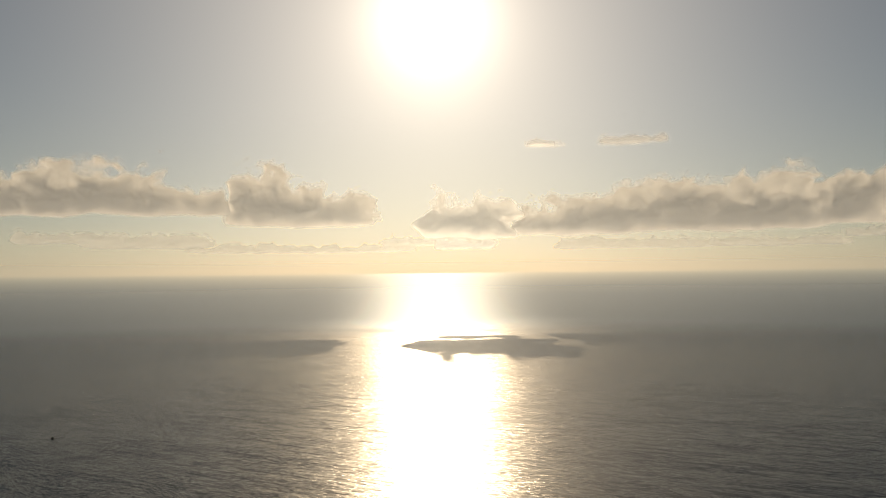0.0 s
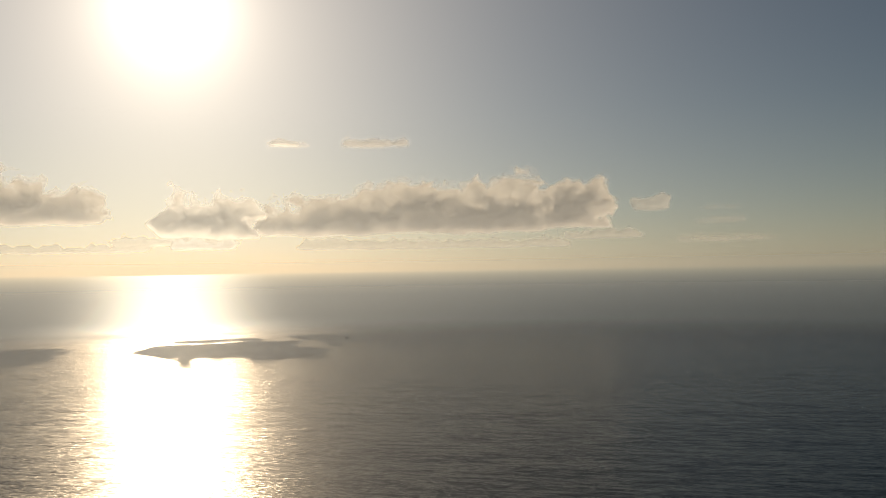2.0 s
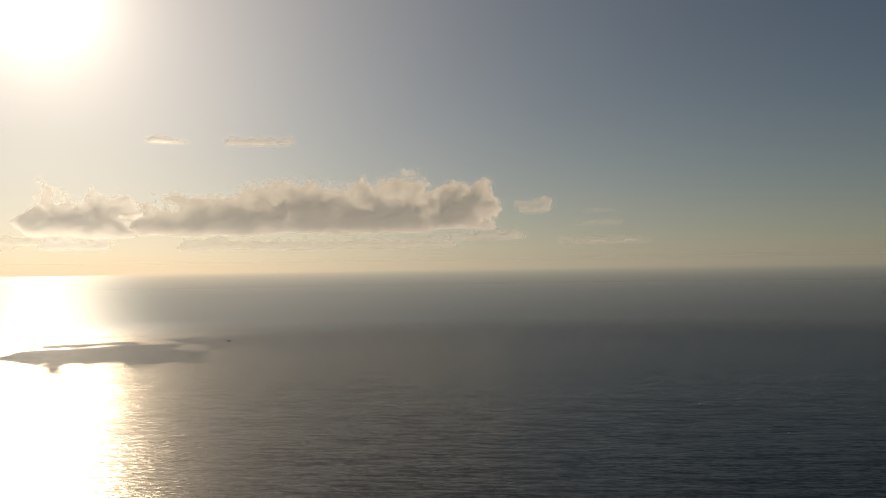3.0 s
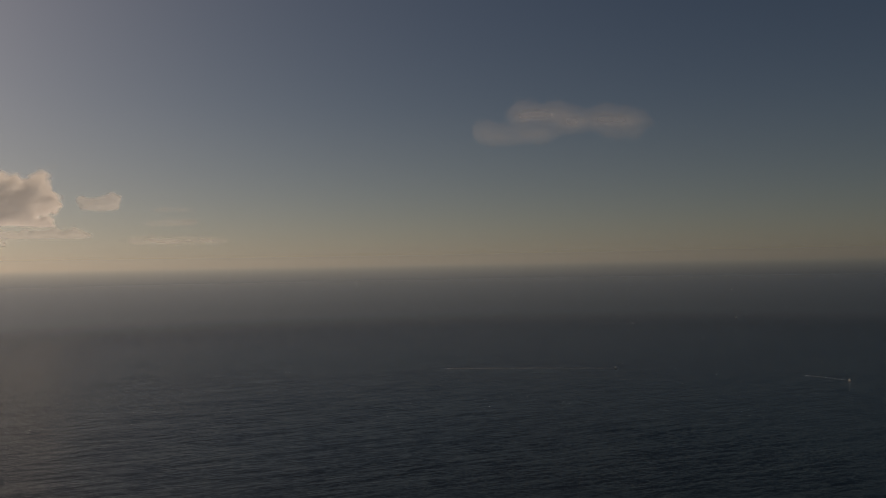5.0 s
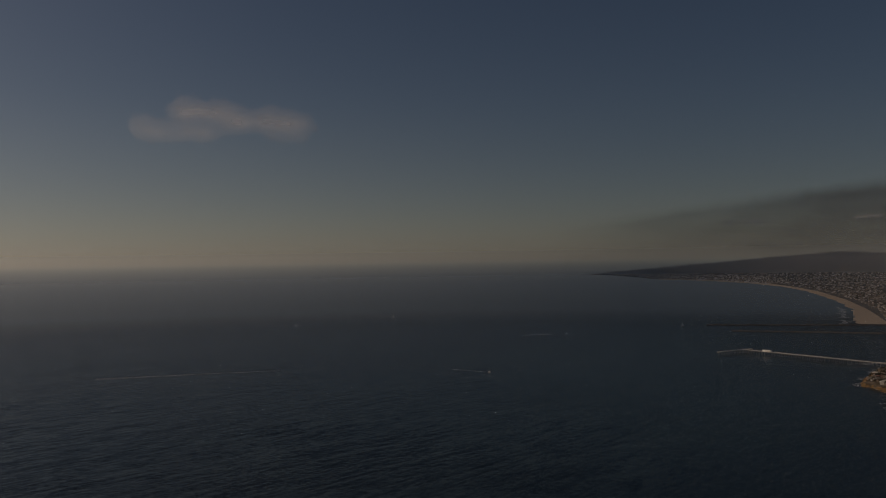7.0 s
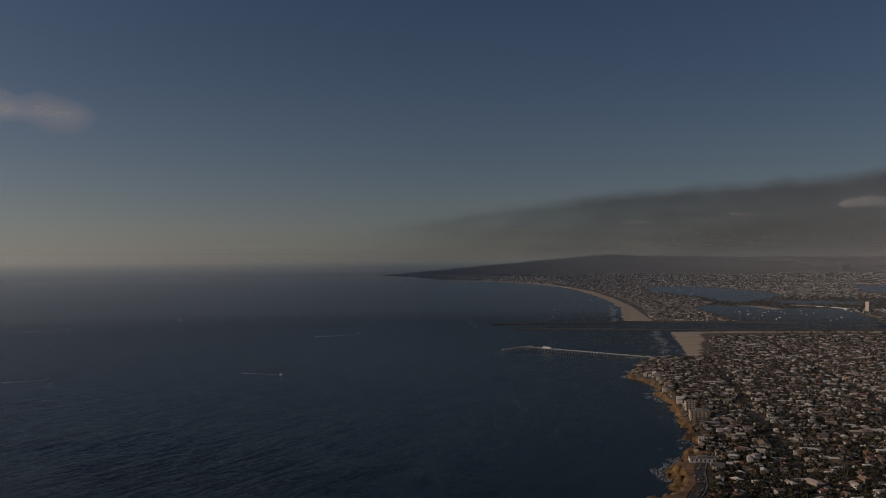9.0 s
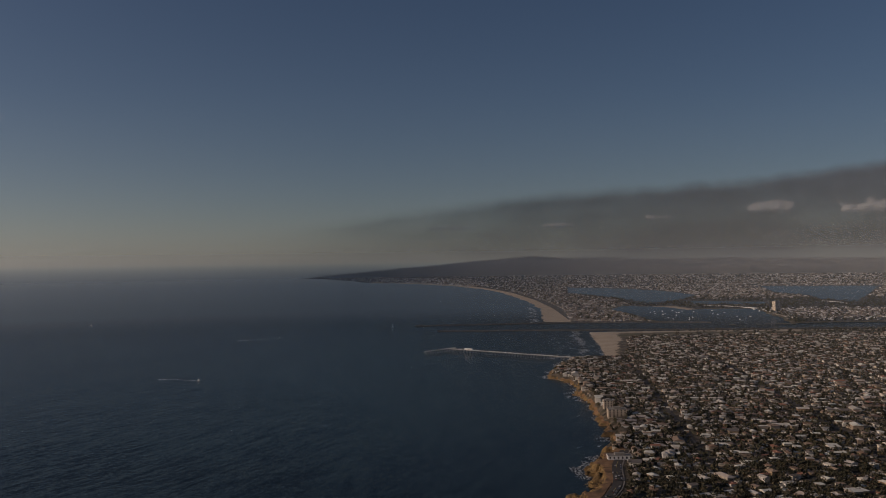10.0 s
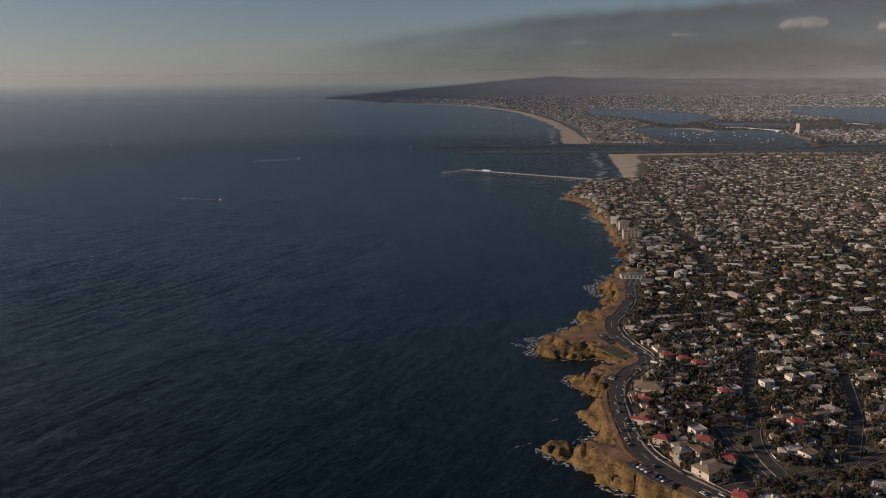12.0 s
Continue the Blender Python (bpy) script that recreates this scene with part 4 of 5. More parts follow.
def palm(seed, height):
    base = new("palm_tree")
    g = np.random.default_rng(seed)
    part("trunk", mesh_of("trunk", *tapered([(0, 0, -1), (0.2, 0.1, height * 0.5), (0.1, 0.2, height)], [0.35, 0.24, 0.2]), [m_bark]), base)
    v, f = [], []
    for k in range(16):
        a, drop = 6.283 * k / 16 + g.uniform(-0.2, 0.2), g.uniform(-0.2, 1.0)
        d, s = np.array([math.cos(a), math.sin(a), 0]), np.array([-math.sin(a), math.cos(a), 0])
        o = len(v)
        for j, (q, wd) in enumerate(((0.1, 0.25), (1.2, 0.55), (2.3, 0.45), (3.0, 0.05))):
            c = np.array([0.1, 0.2, height]) + d * q + np.array([0, 0, 0.9 * math.sin(q) - drop * q * q * 0.25])
            v += [c - s * wd, c + s * wd]
        f += [(o + 2 * j, o + 2 * j + 1, o + 2 * j + 3, o + 2 * j + 2) for j in range(3)]
    part("fronds", mesh_of("fronds", v, f, [m_leaf]), base)
    return tagged(base, "tall slender palm with a small drooping crown", "palm", "palms in the town")


# spots for trees: gardens behind and between the houses
spots = lots[np.repeat(np.arange(len(lots)), 4)][:, :2] + rng.normal(0, 8.5, (len(lots) * 4, 2))
extra = lots[lots[:, 1] < 750 + 500 * rng.random(len(lots))]
extra = extra[np.repeat(np.arange(len(extra)), 4)][:, :2]
spots = np.concatenate([spots, extra + rng.normal(0, 8.0, extra.shape)])
spots = spots[buildable(spots[:, 0], spots[:, 1], 0)]
near_lots = np.concatenate([lots[:NEAR, :2], [(x, y) for x, y, _ in RED], [(139, 446), (136, 440), (132, 577), (127, 572)]])
fill = rng.uniform((110, 395), (340, 640), (680, 2))
spots = np.concatenate([spots, fill[buildable(fill[:, 0], fill[:, 1], 0)]])


def clear_of_houses(s, need):
    keep = np.ones(len(s), bool)
    for lx, ly in near_lots:
        keep &= np.hypot(s[:, 0] - lx, s[:, 1] - ly) > need
    return keep


spots = spots[clear_of_houses(spots, 5.0)]
for rx, ry, _ in RED:
    spots = spots[np.hypot(spots[:, 0] - rx, spots[:, 1] - ry + 3) > 8.5]
spots = spots[np.min([line_distance(q, spots[:, 0], spots[:, 1]) for q in LANES], axis=0) > 4.8]
spots = spots[np.argsort(np.hypot(spots[:, 0] - 140, spots[:, 1] - 430))]
kinds = [tree(31, 3.6, 7.5, "broad dark green garden tree"), tree(32, 4.6, 9.5, "large spreading dark green tree"), tree(33, 2.6, 6.0, "small rounded garden tree"),
         tree(34, 3.0, 11.0, "tall narrow dark evergreen tree"), palm(35, 12.0), palm(36, 9.0)]
seen_kind = set()
pick = rng.choice(6, size=len(spots), p=[0.32, 0.2, 0.2, 0.08, 0.12, 0.08])
NTREE = 420
for (x, y), k in zip(spots[:NTREE], pick):
    m = pose(x, y, ground_at(x, y), 0, 0, float(rng.uniform(0, 360))) @ Matrix.Diagonal((*[float(rng.uniform(0.6, 1.1))] * 3, 1))
    if k in seen_kind:
        copy_thing(kinds[k], m)
    else:
        kinds[k].matrix_basis = m
        seen_kind.add(k)


def many_trees(name, P, quads, size, spread, far=False, mat=None):
    """Many crowns in one mesh, each a tuft of small leaf clumps. P: x, y, z."""
    g = np.random.default_rng(17)
    n = len(P)
    rad = g.uniform(2.4, 4.8, n) * spread
    c = g.normal(0, 1, (n, quads, 3))
    c /= np.linalg.norm(c, axis=2, keepdims=True)
    c = c * g.uniform(0.5, 1.0, (n, quads, 1)) * rad[:, None, None] * (1, 1, 0.8)
    c[..., 2] += rad[:, None] * 0.85
    c += P[:, None, :]
    a, b = g.normal(0, 1, (n, quads, 3)), g.normal(0, 1, (n, quads, 3))
    a = a / np.linalg.norm(a, axis=2, keepdims=True) * size
    b = b / np.linalg.norm(b, axis=2, keepdims=True) * size
    V = np.stack([c - a * 0.6, c + b * 0.6, c + a * 0.7, c - b * 0.6], 2).reshape(-1, 3)
    F = np.arange(len(V)).reshape(-1, 4)
    return new(name, mesh_of(name, squeeze(V) if far else V, F, [mat or m_leaf_far]))


far_spots = spots[NTREE:]
far_spots = np.column_stack([far_spots, land_z(far_spots[:, 0], far_spots[:, 1])])
close = far_spots[:, 1] < 900
tagged(many_trees("trees", far_spots[close], 34, 1.7, 1.0), "dark leafy garden trees crowding between the houses", "trees", kind="stuff")
tagged(many_trees("trees", far_spots[~close], 9, 2.7, 0.9), "dark garden trees filling the gaps between far houses", "trees", kind="stuff")
g = np.random.default_rng(23)
P = np.column_stack([g.uniform(660, 1700, 420), g.uniform(2490, 2690, 420)])
P = P[g.random(len(P)) < np.interp(P[:, 0], [700, 1100, 1300], [0.25, 0.5, 1.0])]
tagged(many_trees("trees", np.column_stack([P, land_z(P[:, 0], P[:, 1])]), 24, 2.6, 1.3), "dark trees and shrubs along the riverside park", "trees", kind="stuff")

# ---- far towns on the northern shore ----
def north_points(n, seed, test, rmin=3000, rmax=13000, az0=-10.0, az1=31.0):
    g = np.random.default_rng(seed)
    a = np.radians(g.uniform(az0, az1, n))
    r = 1 / g.uniform(1 / rmax, 1 / rmin, n)
    x, y = r * np.sin(a), r * np.cos(a)
    d = north_shore(x, y)
    k = test(x, y, d, r) & (d > 15)
    return np.column_stack([x, y, north_z(x, y, d) + np.interp(r, [5000, 8000, 13000], [0, 5, 11])])[k], g


ISLE = lambda x, y: (x > 950) & (y > 3750) & (y < 4750)
P, g = north_points(26000, 41, lambda x, y, d, r: ~ISLE(x, y) & ~((x < 700) & (line_distance(NORTH[5:14], x, y) < 95)) & ~((y < 3150) & (x > 800)))
P = np.column_stack([P, g.uniform(0, 3.14, len(P))])
near = np.hypot(P[:, 0], P[:, 1]) < 5200
tagged(many_houses("houses", P[near], 0.95, [m_wall_north, m_roof_north], far=True), "rows of small beach houses on the far spit", "houses", kind="stuff")
tagged(many_houses("houses", P[~near], 1.2, [m_wall_north, m_roof_north], far=True), "pale houses scattered over the far hillside", "houses", kind="stuff")
P, g = north_points(11000, 42, lambda x, y, d, r: r > 7600, rmin=7600)
tagged(many_houses("houses", np.column_stack([P, g.uniform(0, 3.14, len(P))]), 1.4, [m_wall_north, m_roof_north], far=True), "closely built pale houses climbing the far hill", "houses", kind="stuff")
P, g = north_points(9000, 46, lambda x, y, d, r: (d < 330) & (x < 400), rmin=7600, az1=3.0)
tagged(many_houses("houses", np.column_stack([P, g.uniform(0, 3.14, len(P))]), 1.3, [m_wall_far, m_roof_far], far=True), "white seafront houses along the far headland", "houses", kind="stuff")
P, g = north_points(9000, 45, lambda x, y, d, r: r > 7600, rmin=7600)
tagged(many_trees("trees", P, 6, 6.0, 1.8, far=True), "dark trees along the far hill's streets", "trees", kind="stuff")
P, g = north_points(8000, 43, lambda x, y, d, r: (r > 5000) & ~((x < 700) & (line_distance(NORTH[5:14], x, y) < 120)))
tagged(many_trees("trees", P, 9, 5.0, 1.8, far=True), "dark woods and gardens on the far hill", "trees", kind="stuff")
P, g = north_points(5000, 44, lambda x, y, d, r: (r < 5200) & (ISLE(x, y) | (d < 60) & (x > 900) | (np.sin(x * 12.9 + y * 7.7) > 0.86) & (line_distance(NORTH[5:14], x, y) > 130)) & (line_distance([(1044, 4045), (1080, 3767)], x, y) > 70), rmax=5300, az0=4)
tagged(many_trees("trees", P, 14, 4.5, 1.9, far=True), "dark trees along the bay and its islands", "trees", kind="stuff")


# ---- jetties, pier, bridges, tower ----
def jetty(line, width, height, label):
    P = []
    for (x0, y0), (x1, y1) in zip(line, line[1:]):
        n = max(2, int(math.hypot(x1 - x0, y1 - y0) / 3))
        P += [(x0 + (x1 - x0) * k / n, y0 + (y1 - y0) * k / n) for k in range(n)]
    P = np.array(P + [line[-1]])
    T = np.gradient(P, axis=0)
    T /= np.linalg.norm(T, axis=1)[:, None]
    N = np.stack([-T[:, 1], T[:, 0]], 1)
    g = np.random.default_rng(int(width * 10))
    prof = [(-1, -0.6), (-0.7, 0.35), (-0.4, 0.8), (-0.12, 1.0), (0.12, 1.0), (0.4, 0.8), (0.7, 0.35), (1, -0.6)]
    V = np.array([[(*(p + n * width / 2 * (a + g.normal(0, 0.05))), height * b + g.normal(0, 0.45)) for a, b in prof] for p, n in zip(P, N)])
    m = len(prof)
    i, j = np.meshgrid(np.arange(len(P) - 1), np.arange(m - 1), indexing="ij")
    f = np.stack([i * m + j, i * m + j + 1, (i + 1) * m + j + 1, (i + 1) * m + j], -1).reshape(-1, 4)
    return tagged(new("jetty", mesh_of("jetty", V.reshape(-1, 3), f, [m_rock])), label, "jetty")


jetty([(-113, 3019), (180, 3062), (449, 3096), (766, 3075), (950, 3026)], 16, 4.5, "long dark boulder jetty on the far side of the channel")
jetty([(-30, 2791), (230, 2782), (466, 2760), (815, 2735), (1342, 2710)], 14, 4.0, "dark boulder jetty between channel and beach")


def bar(a, b, w, h):
    """A level bar from a to b, w wide and h high, hanging from the line's height."""
    a, b = Vector(a), Vector(b)
    d = (b - a)
    n = Vector((-d.y, d.x, 0)).normalized() * w / 2
    up = Vector((0, 0, h))
    v = [a + n, b + n, b - n, a - n, a + n - up, b + n - up, b - n - up, a - n - up]
    return [tuple(p) for p in v], [(3, 2, 1, 0), (4, 5, 6, 7), (0, 1, 5, 4), (1, 2, 6, 5), (2, 3, 7, 6), (3, 0, 4, 7)]


def pier():
    base = new("pier")
    root, elbow, tip = Vector((335, 1895, 8)), Vector((2, 2166, 8)), Vector((-54, 2098, 8))
    stub = elbow + (elbow - tip) * 0.35
    part("deck", mesh_of("deck", *joined([bar(root, elbow, 6.5, 0.7)]), [m_walk]), base, "pale concrete deck")
    part("deck", mesh_of("deck", *joined([bar(stub, tip, 6.5, 0.75)]), [m_wood]), base, "dark crosswise head of the pier")
    for a, b in ((root, elbow), (stub, tip)):
        d = (b - a).normalized()
        n = Vector((-d.y, d.x, 0))
        for s in (-3.1, 3.1):
            part("railing", mesh_of("railing", *joined([bar(a + n * s + Vector((0, 0, 1.1)), b + n * s + Vector((0, 0, 1.1)), 0.12, 0.12),
                                                        bar(a + n * s + Vector((0, 0, 0.6)), b + n * s + Vector((0, 0, 0.6)), 0.1, 0.1)]), [m_white]), base)
        count = int((b - a).length / 9)
        cap = mesh_of("bent_cap", *bar((-3.2, 0, 7.3), (3.2, 0, 7.3), 0.8, 0.8), [m_walk])
        pile = mesh_of("pile", *tapered([(0, 0, -3), (0, 0, 6.6)], [0.28, 0.26]), [m_walk])
        turn = math.degrees(math.atan2(n.y, n.x))
        for k in range(count + 1):
            p = a + (b - a) * k / count
            if shore(np.array([p.x]), np.array([p.y]))[0] > 5:
                continue
            part("bent_cap", cap, base, m=pose(p.x, p.y, 0, 0, 0, turn))
            for s in (-2.5, 2.5):
                part("pile", pile, base, m=pose(p.x + n.x * s, p.y + n.y * s, 0))
    tagged(base, "long pale concrete fishing pier on many piles", "pier")
    p = elbow + (root - elbow) * 0.16
    cafe = new("pier_building")
    cafe.matrix_basis = pose(p.x, p.y, 8, 0, 0, math.degrees(math.atan2((root - elbow).y, (root - elbow).x)))
    part("wall", mesh_of("wall", *box(-11, 11, -2.4, 2.4, 0, 3.2), [m_white]), cafe)
    part("roof", mesh_of("roof", *gable(22, 4.8, 3.2, 1.1), [m_white]), cafe)
    for k in range(6):
        part("window", mesh_of("window", *box(-0.8, 0.8, -0.05, 0.05, -0.6, 0.6), [m_glass]), cafe, m=pose(-9 + 3.6 * k, -2.42, 1.7))
    tagged(cafe, "small white café building on the pier deck", "building")


pier()


def bridge(a, b, h, label, spans):
    base = new("bridge")
    A, B = np.array([*a, h]), np.array([*b, h])
    mid = [A + (B - A) * k / 20 + (0, 0, 3.5 * math.sin(math.pi * k / 20)) for k in range(21)]
    mid = squeeze(np.array(mid))
    part("deck", mesh_of("deck", *joined([bar(p, q, 15, 2.2) for p, q in zip(mid, mid[1:])]), [m_white]), base)
    for k in range(1, spans):
        p = mid[round(20 * k / spans)]
        part("pier", mesh_of("pier", *box(-1.2, 1.2, -5, 5, -h - 6, -1.5), [m_walk]), base, m=pose(*p))
    return tagged(base, label, "bridge")


bridge((1215, 4090), (1395, 3770), 7.0, "low white road bridge over the bay", 9)
bridge((1925, 4330), (1940, 4050), 7.0, "far white road bridge over the bay inlet", 6)


def tower(x, y, w, d, h, floors, label, category, mat, turn=0, z=2.5, bays=4):
    base = new("apartment_building" if floors < 9 else "hotel_tower")
    base.matrix_basis = pose(x, y, z, 0, 0, turn)
    part("wall", mesh_of("wall", *box(-w / 2, w / 2, -d / 2, d / 2, -4, h), [mat]), base)
    part("roof", mesh_of("roof", *joined([flat_roof(w, d, h), box(-w * 0.2, w * 0.2, -d * 0.2, d * 0.2, h, h + 2.6)]), [m_walk]), base)
    fh = h / floors
    win = mesh_of("window", *box(-w / bays * 0.2, w / bays * 0.2, -0.08, 0.05, -fh * 0.3, fh * 0.34), [m_glass])
    side = mesh_of("window", *box(-d / 3 * 0.16, d / 3 * 0.16, -0.08, 0.05, -fh * 0.25, fh * 0.25), [m_glass])
    slab = mesh_of("balcony", *joined([box(-w / bays * 0.3, w / bays * 0.3, -0.9, 0, -0.15, 0.0), box(-w / bays * 0.3, w / bays * 0.3, -0.9, -0.82, 0.0, 0.9)]), [mat])
    for k in range(floors):
        for j in range(bays):
            part("window", win, base, m=pose(-w / 2 + w / bays * (j + 0.5), -d / 2, fh * (k + 0.55)))
        for j in range(3):
            part("window", side, base, m=pose(-w / 2, -d / 2 + d / 3 * (j + 0.5), fh * (k + 0.55), 0, 0, -90))
        for j in range(bays) if k and floors < 9 else ():
            part("balcony", slab, base, m=pose(-w / 2 + w / bays * (j + 0.5), -d / 2, fh * k + 0.2))
    return tagged(base, label, category)


tower(1395, 3560, 26, 20, 44, 15, "tall beige hotel tower beside the bay", "tower", m_tower, turn=20, bays=5)
tower(240, 1196, 26, 18, 10.5, 4, "cream four-storey apartment block on the cliff", "apartments", m_tower, turn=-4, z=9, bays=5)
tower(238, 1252, 13, 16, 13.5, 5, "narrow cream apartment block on the cliff", "apartments", m_tower, turn=-4, z=9, bays=3)
tower(190, 935, 27, 12, 3.6, 1, "long low white building with a flat roof", "building", m_white, turn=-2, z=10.5, bays=6)


# ---- boats ----
def hull_mesh(length, beam, mat):
    v, f = [], []
    for x, w in ((-0.5, 0.8), (0, 1.0), (0.3, 0.75), (0.5, 0.04)):
        v += [(x * length, -w * beam / 2, 1.0), (x * length, -w * beam * 0.35, -0.3), (x * length, w * beam * 0.35, -0.3), (x * length, w * beam / 2, 1.0)]
    for i in range(3):
        o = 4 * i
        f += [(o, o + 1, o + 5, o + 4), (o + 1, o + 2, o + 6, o + 5), (o + 2, o + 3, o + 7, o + 6), (o, o + 4, o + 7, o + 3)]
    f += [(0, 3, 2, 1), (12, 13, 14, 15)]
    return mesh_of("hull", v, f, [mat])


def motor_boat(x, y, turn, length, label, mat):
    base = new("motor_boat")
    base.matrix_basis = pose(x, y, 0, 0, 0, turn)
    part("hull", hull_mesh(length, length * 0.3, mat), base)
    part("cabin", mesh_of("cabin", *joined([box(-length * 0.2, length * 0.12, -length * 0.1, length * 0.1, 1.0, 2.6), box(-length * 0.24, length * 0.16, -length * 0.12, length * 0.12, 2.6, 2.8)]), [mat]), base)
    part("mast", mesh_of("mast", *tapered([(-length * 0.05, 0, 2.8), (-length * 0.05, 0, 5.5)], [0.1, 0.05]), [m_white]), base)
    return tagged(base, label, "boat")


def sail_boat(x, y, turn, h, label):
    base = new("sailing_boat")
    base.matrix_basis = pose(x, y, 0, 0, 0, turn)
    part("hull", hull_mesh(h * 0.75, h * 0.24, m_white), base)
    part("mast", mesh_of("mast", *tapered([(0, 0, 0.8), (0, 0, h)], [0.12, 0.06]), [m_white]), base)
    part("sail", mesh_of("sail", [(-0.1, 0.03, 1.8), (-h * 0.3, 0.25, 1.9), (-0.1, 0.03, h - 0.5), (-0.1, -0.03, 1.8), (-h * 0.3, 0.19, 1.9), (-0.1, -0.03, h - 0.5)], [(0, 1, 2), (5, 4, 3), (0, 3, 4, 1), (1, 4, 5, 2)], [m_white]), base)
    part("jib", mesh_of("jib", [(0.2, 0, 1.4), (h * 0.33, 0.0, 1.2), (0.15, 0, h * 0.85), (0.2, 0.06, 1.4), (h * 0.33, 0.06, 1.2), (0.15, 0.06, h * 0.85)], [(0, 1, 2), (5, 4, 3), (0, 3, 4, 1), (1, 4, 5, 2)], [m_white]), base)
    return tagged(base, label, "sailing boat")


def wake(points, w0, w1, label):
    """Two trailing foam lines and churned water behind a boat."""
    P = np.array(points, float)
    t = np.linspace(0, 1, 40)
    seg = np.linspace(0, 1, len(P))
    C = np.stack([np.interp(t, seg, P[:, 0]), np.interp(t, seg, P[:, 1])], 1)
    T = np.gradient(C, axis=0)
    T /= np.linalg.norm(T, axis=1)[:, None]
    N = np.stack([-T[:, 1], T[:, 0]], 1)
    w = (w0 + (w1 - w0) * t)[:, None] / 2
    v = np.concatenate([np.column_stack([C + N * w, 0 * t + 0.15]), np.column_stack([C - N * w, 0 * t + 0.15])])
    n = len(t)
    f = np.array([(i, n + i, n + i + 1, i + 1) for i in range(n - 1)])
    return tagged(new("wake", mesh_of("wake", v, f, [m_foam])), label, "wake", kind="stuff")


motor_boat(-946, 1600, 25, 7, "white motor boat running ahead of its wake", m_white)
wake([(-952, 1597), (-1080, 1515), (-1250, 1390)], 5, 22, "long white wake behind a motor boat")
motor_boat(-517, 2615, 30, 8, "white motor boat crossing far offshore", m_white)
wake([(-523, 2611), (-640, 2540)], 6, 16, "white wake behind a far motor boat")
motor_boat(-495, 1680, -15, 6, "small white boat turning near the shore", m_white)
wake([(-500, 1681), (-545, 1700), (-585, 1705)], 3, 10, "curved thin wake behind a small boat")
motor_boat(-1574, 2793, 15, 8, "far white motor boat low on the water", m_white)
wake([(-1580, 2790), (-1740, 2745)], 5, 14, "faint wake of a far boat")
sail_boat(-1376, 3261, 40, 13, "small white sailing boat far offshore")
sail_boat(-190, 2990, 20, 13, "white sailing boat off the jetty end")
motor_boat(-2961, 272, 80, 16, "dark fishing boat against the bright sea", m_rock)
motor_boat(-2960, 723, 100, 13, "small dark boat on the hazy sea", m_rock)
motor_boat(-1143, -671, 60, 7, "small dark boat on the open sea", m_rock)
sail_boat(1135, 3190, 30, 14, "white sailing boat on the inner bay")
g = np.random.default_rng(61)
for k in range(26):
    x, y = (g.uniform(860, 1200), g.uniform(3150, 3750))
    if inside(BAYS[1], np.array([x]), np.array([y]))[0]:
        motor_boat(x, y, g.uniform(0, 360), g.uniform(6, 9), "white moored boat on the bay", m_white)["group"] = "boats moored on the bay"
P = np.column_stack([g.uniform(1340, 1900, 900), g.uniform(3000, 3850, 900)])
P = P[(P[:, 0] < P[:, 1] * 0.53) & (np.sin(P[:, 1] * 0.11) > -0.2)]
P = np.column_stack([P, np.full(len(P), 3.0), g.uniform(0, 3, len(P))])
m_boats = surface("boat_white", WHITE3, 0.5, 2.0, 0.5, vary="island", palette=[(0.75, 0.74, 0.72), (0.5, 0.49, 0.47), (0.8, 0.8, 0.78)], spread=0.1)
tagged(many_houses("marina_boats", P, 0.7, [m_boats, m_boats]), "crowded white boats in the marina", "boats", kind="stuff")


# ---- foam along the rocks and the beach ----
def foam_sheet():
    V, F, n = [], [], 0
    for x0, x1, y0, y1, s in ((20, 320, 330, 1100, 3.0), (120, 420, 1100, 2100, 5.0), (240, 470, 1960, 2740, 6.0), (250, 470, 3110, 4200, 9.0)):
        xs, ys = np.arange(x0, x1, s), np.arange(y0, y1, s)
        X, Y = np.meshgrid(xs, ys, indexing="ij")
        D = shore(X, Y) if y0 < 3000 else -line_distance(NORTH, X, Y, closed=True) * np.where(inside(NORTH, X, Y), -1, 1)
        m = len(ys)
        i, j = np.meshgrid(np.arange(len(xs) - 1), np.arange(m - 1), indexing="ij")
        f = np.stack([i * m + j, (i + 1) * m + j, (i + 1) * m + j + 1, i * m + j + 1], -1).reshape(-1, 4)
        d, x, y = D.ravel()[f].mean(1), X.ravel()[f].mean(1), Y.ravel()[f].mean(1)
        if y0 < 1900:
            keep = (d < 1) & (d > -5 - 16 * np.maximum(wavy(x, y, 70, 71), 0)) & (wavy(x, y, 45, 72) > -0.05)
        else:
            band = np.sin(d / 9.5 + wavy(x, y, 130, 73) * 1.6)
            keep = (d < 0) & (d > -75) & (band > 0.35) & (wavy(x, y, 80, 74) > -0.25)
        V.append(np.stack([X, Y, 0 * X + 0.2], -1).reshape(-1, 3)), F.append(f[keep] + n)
        n += X.size
    return tagged(new("surf_foam", mesh_of("surf_foam", np.concatenate(V), np.concatenate(F), [m_foam])), "white surf foam along the rocks and beach", "foam", kind="stuff")


foam_sheet()


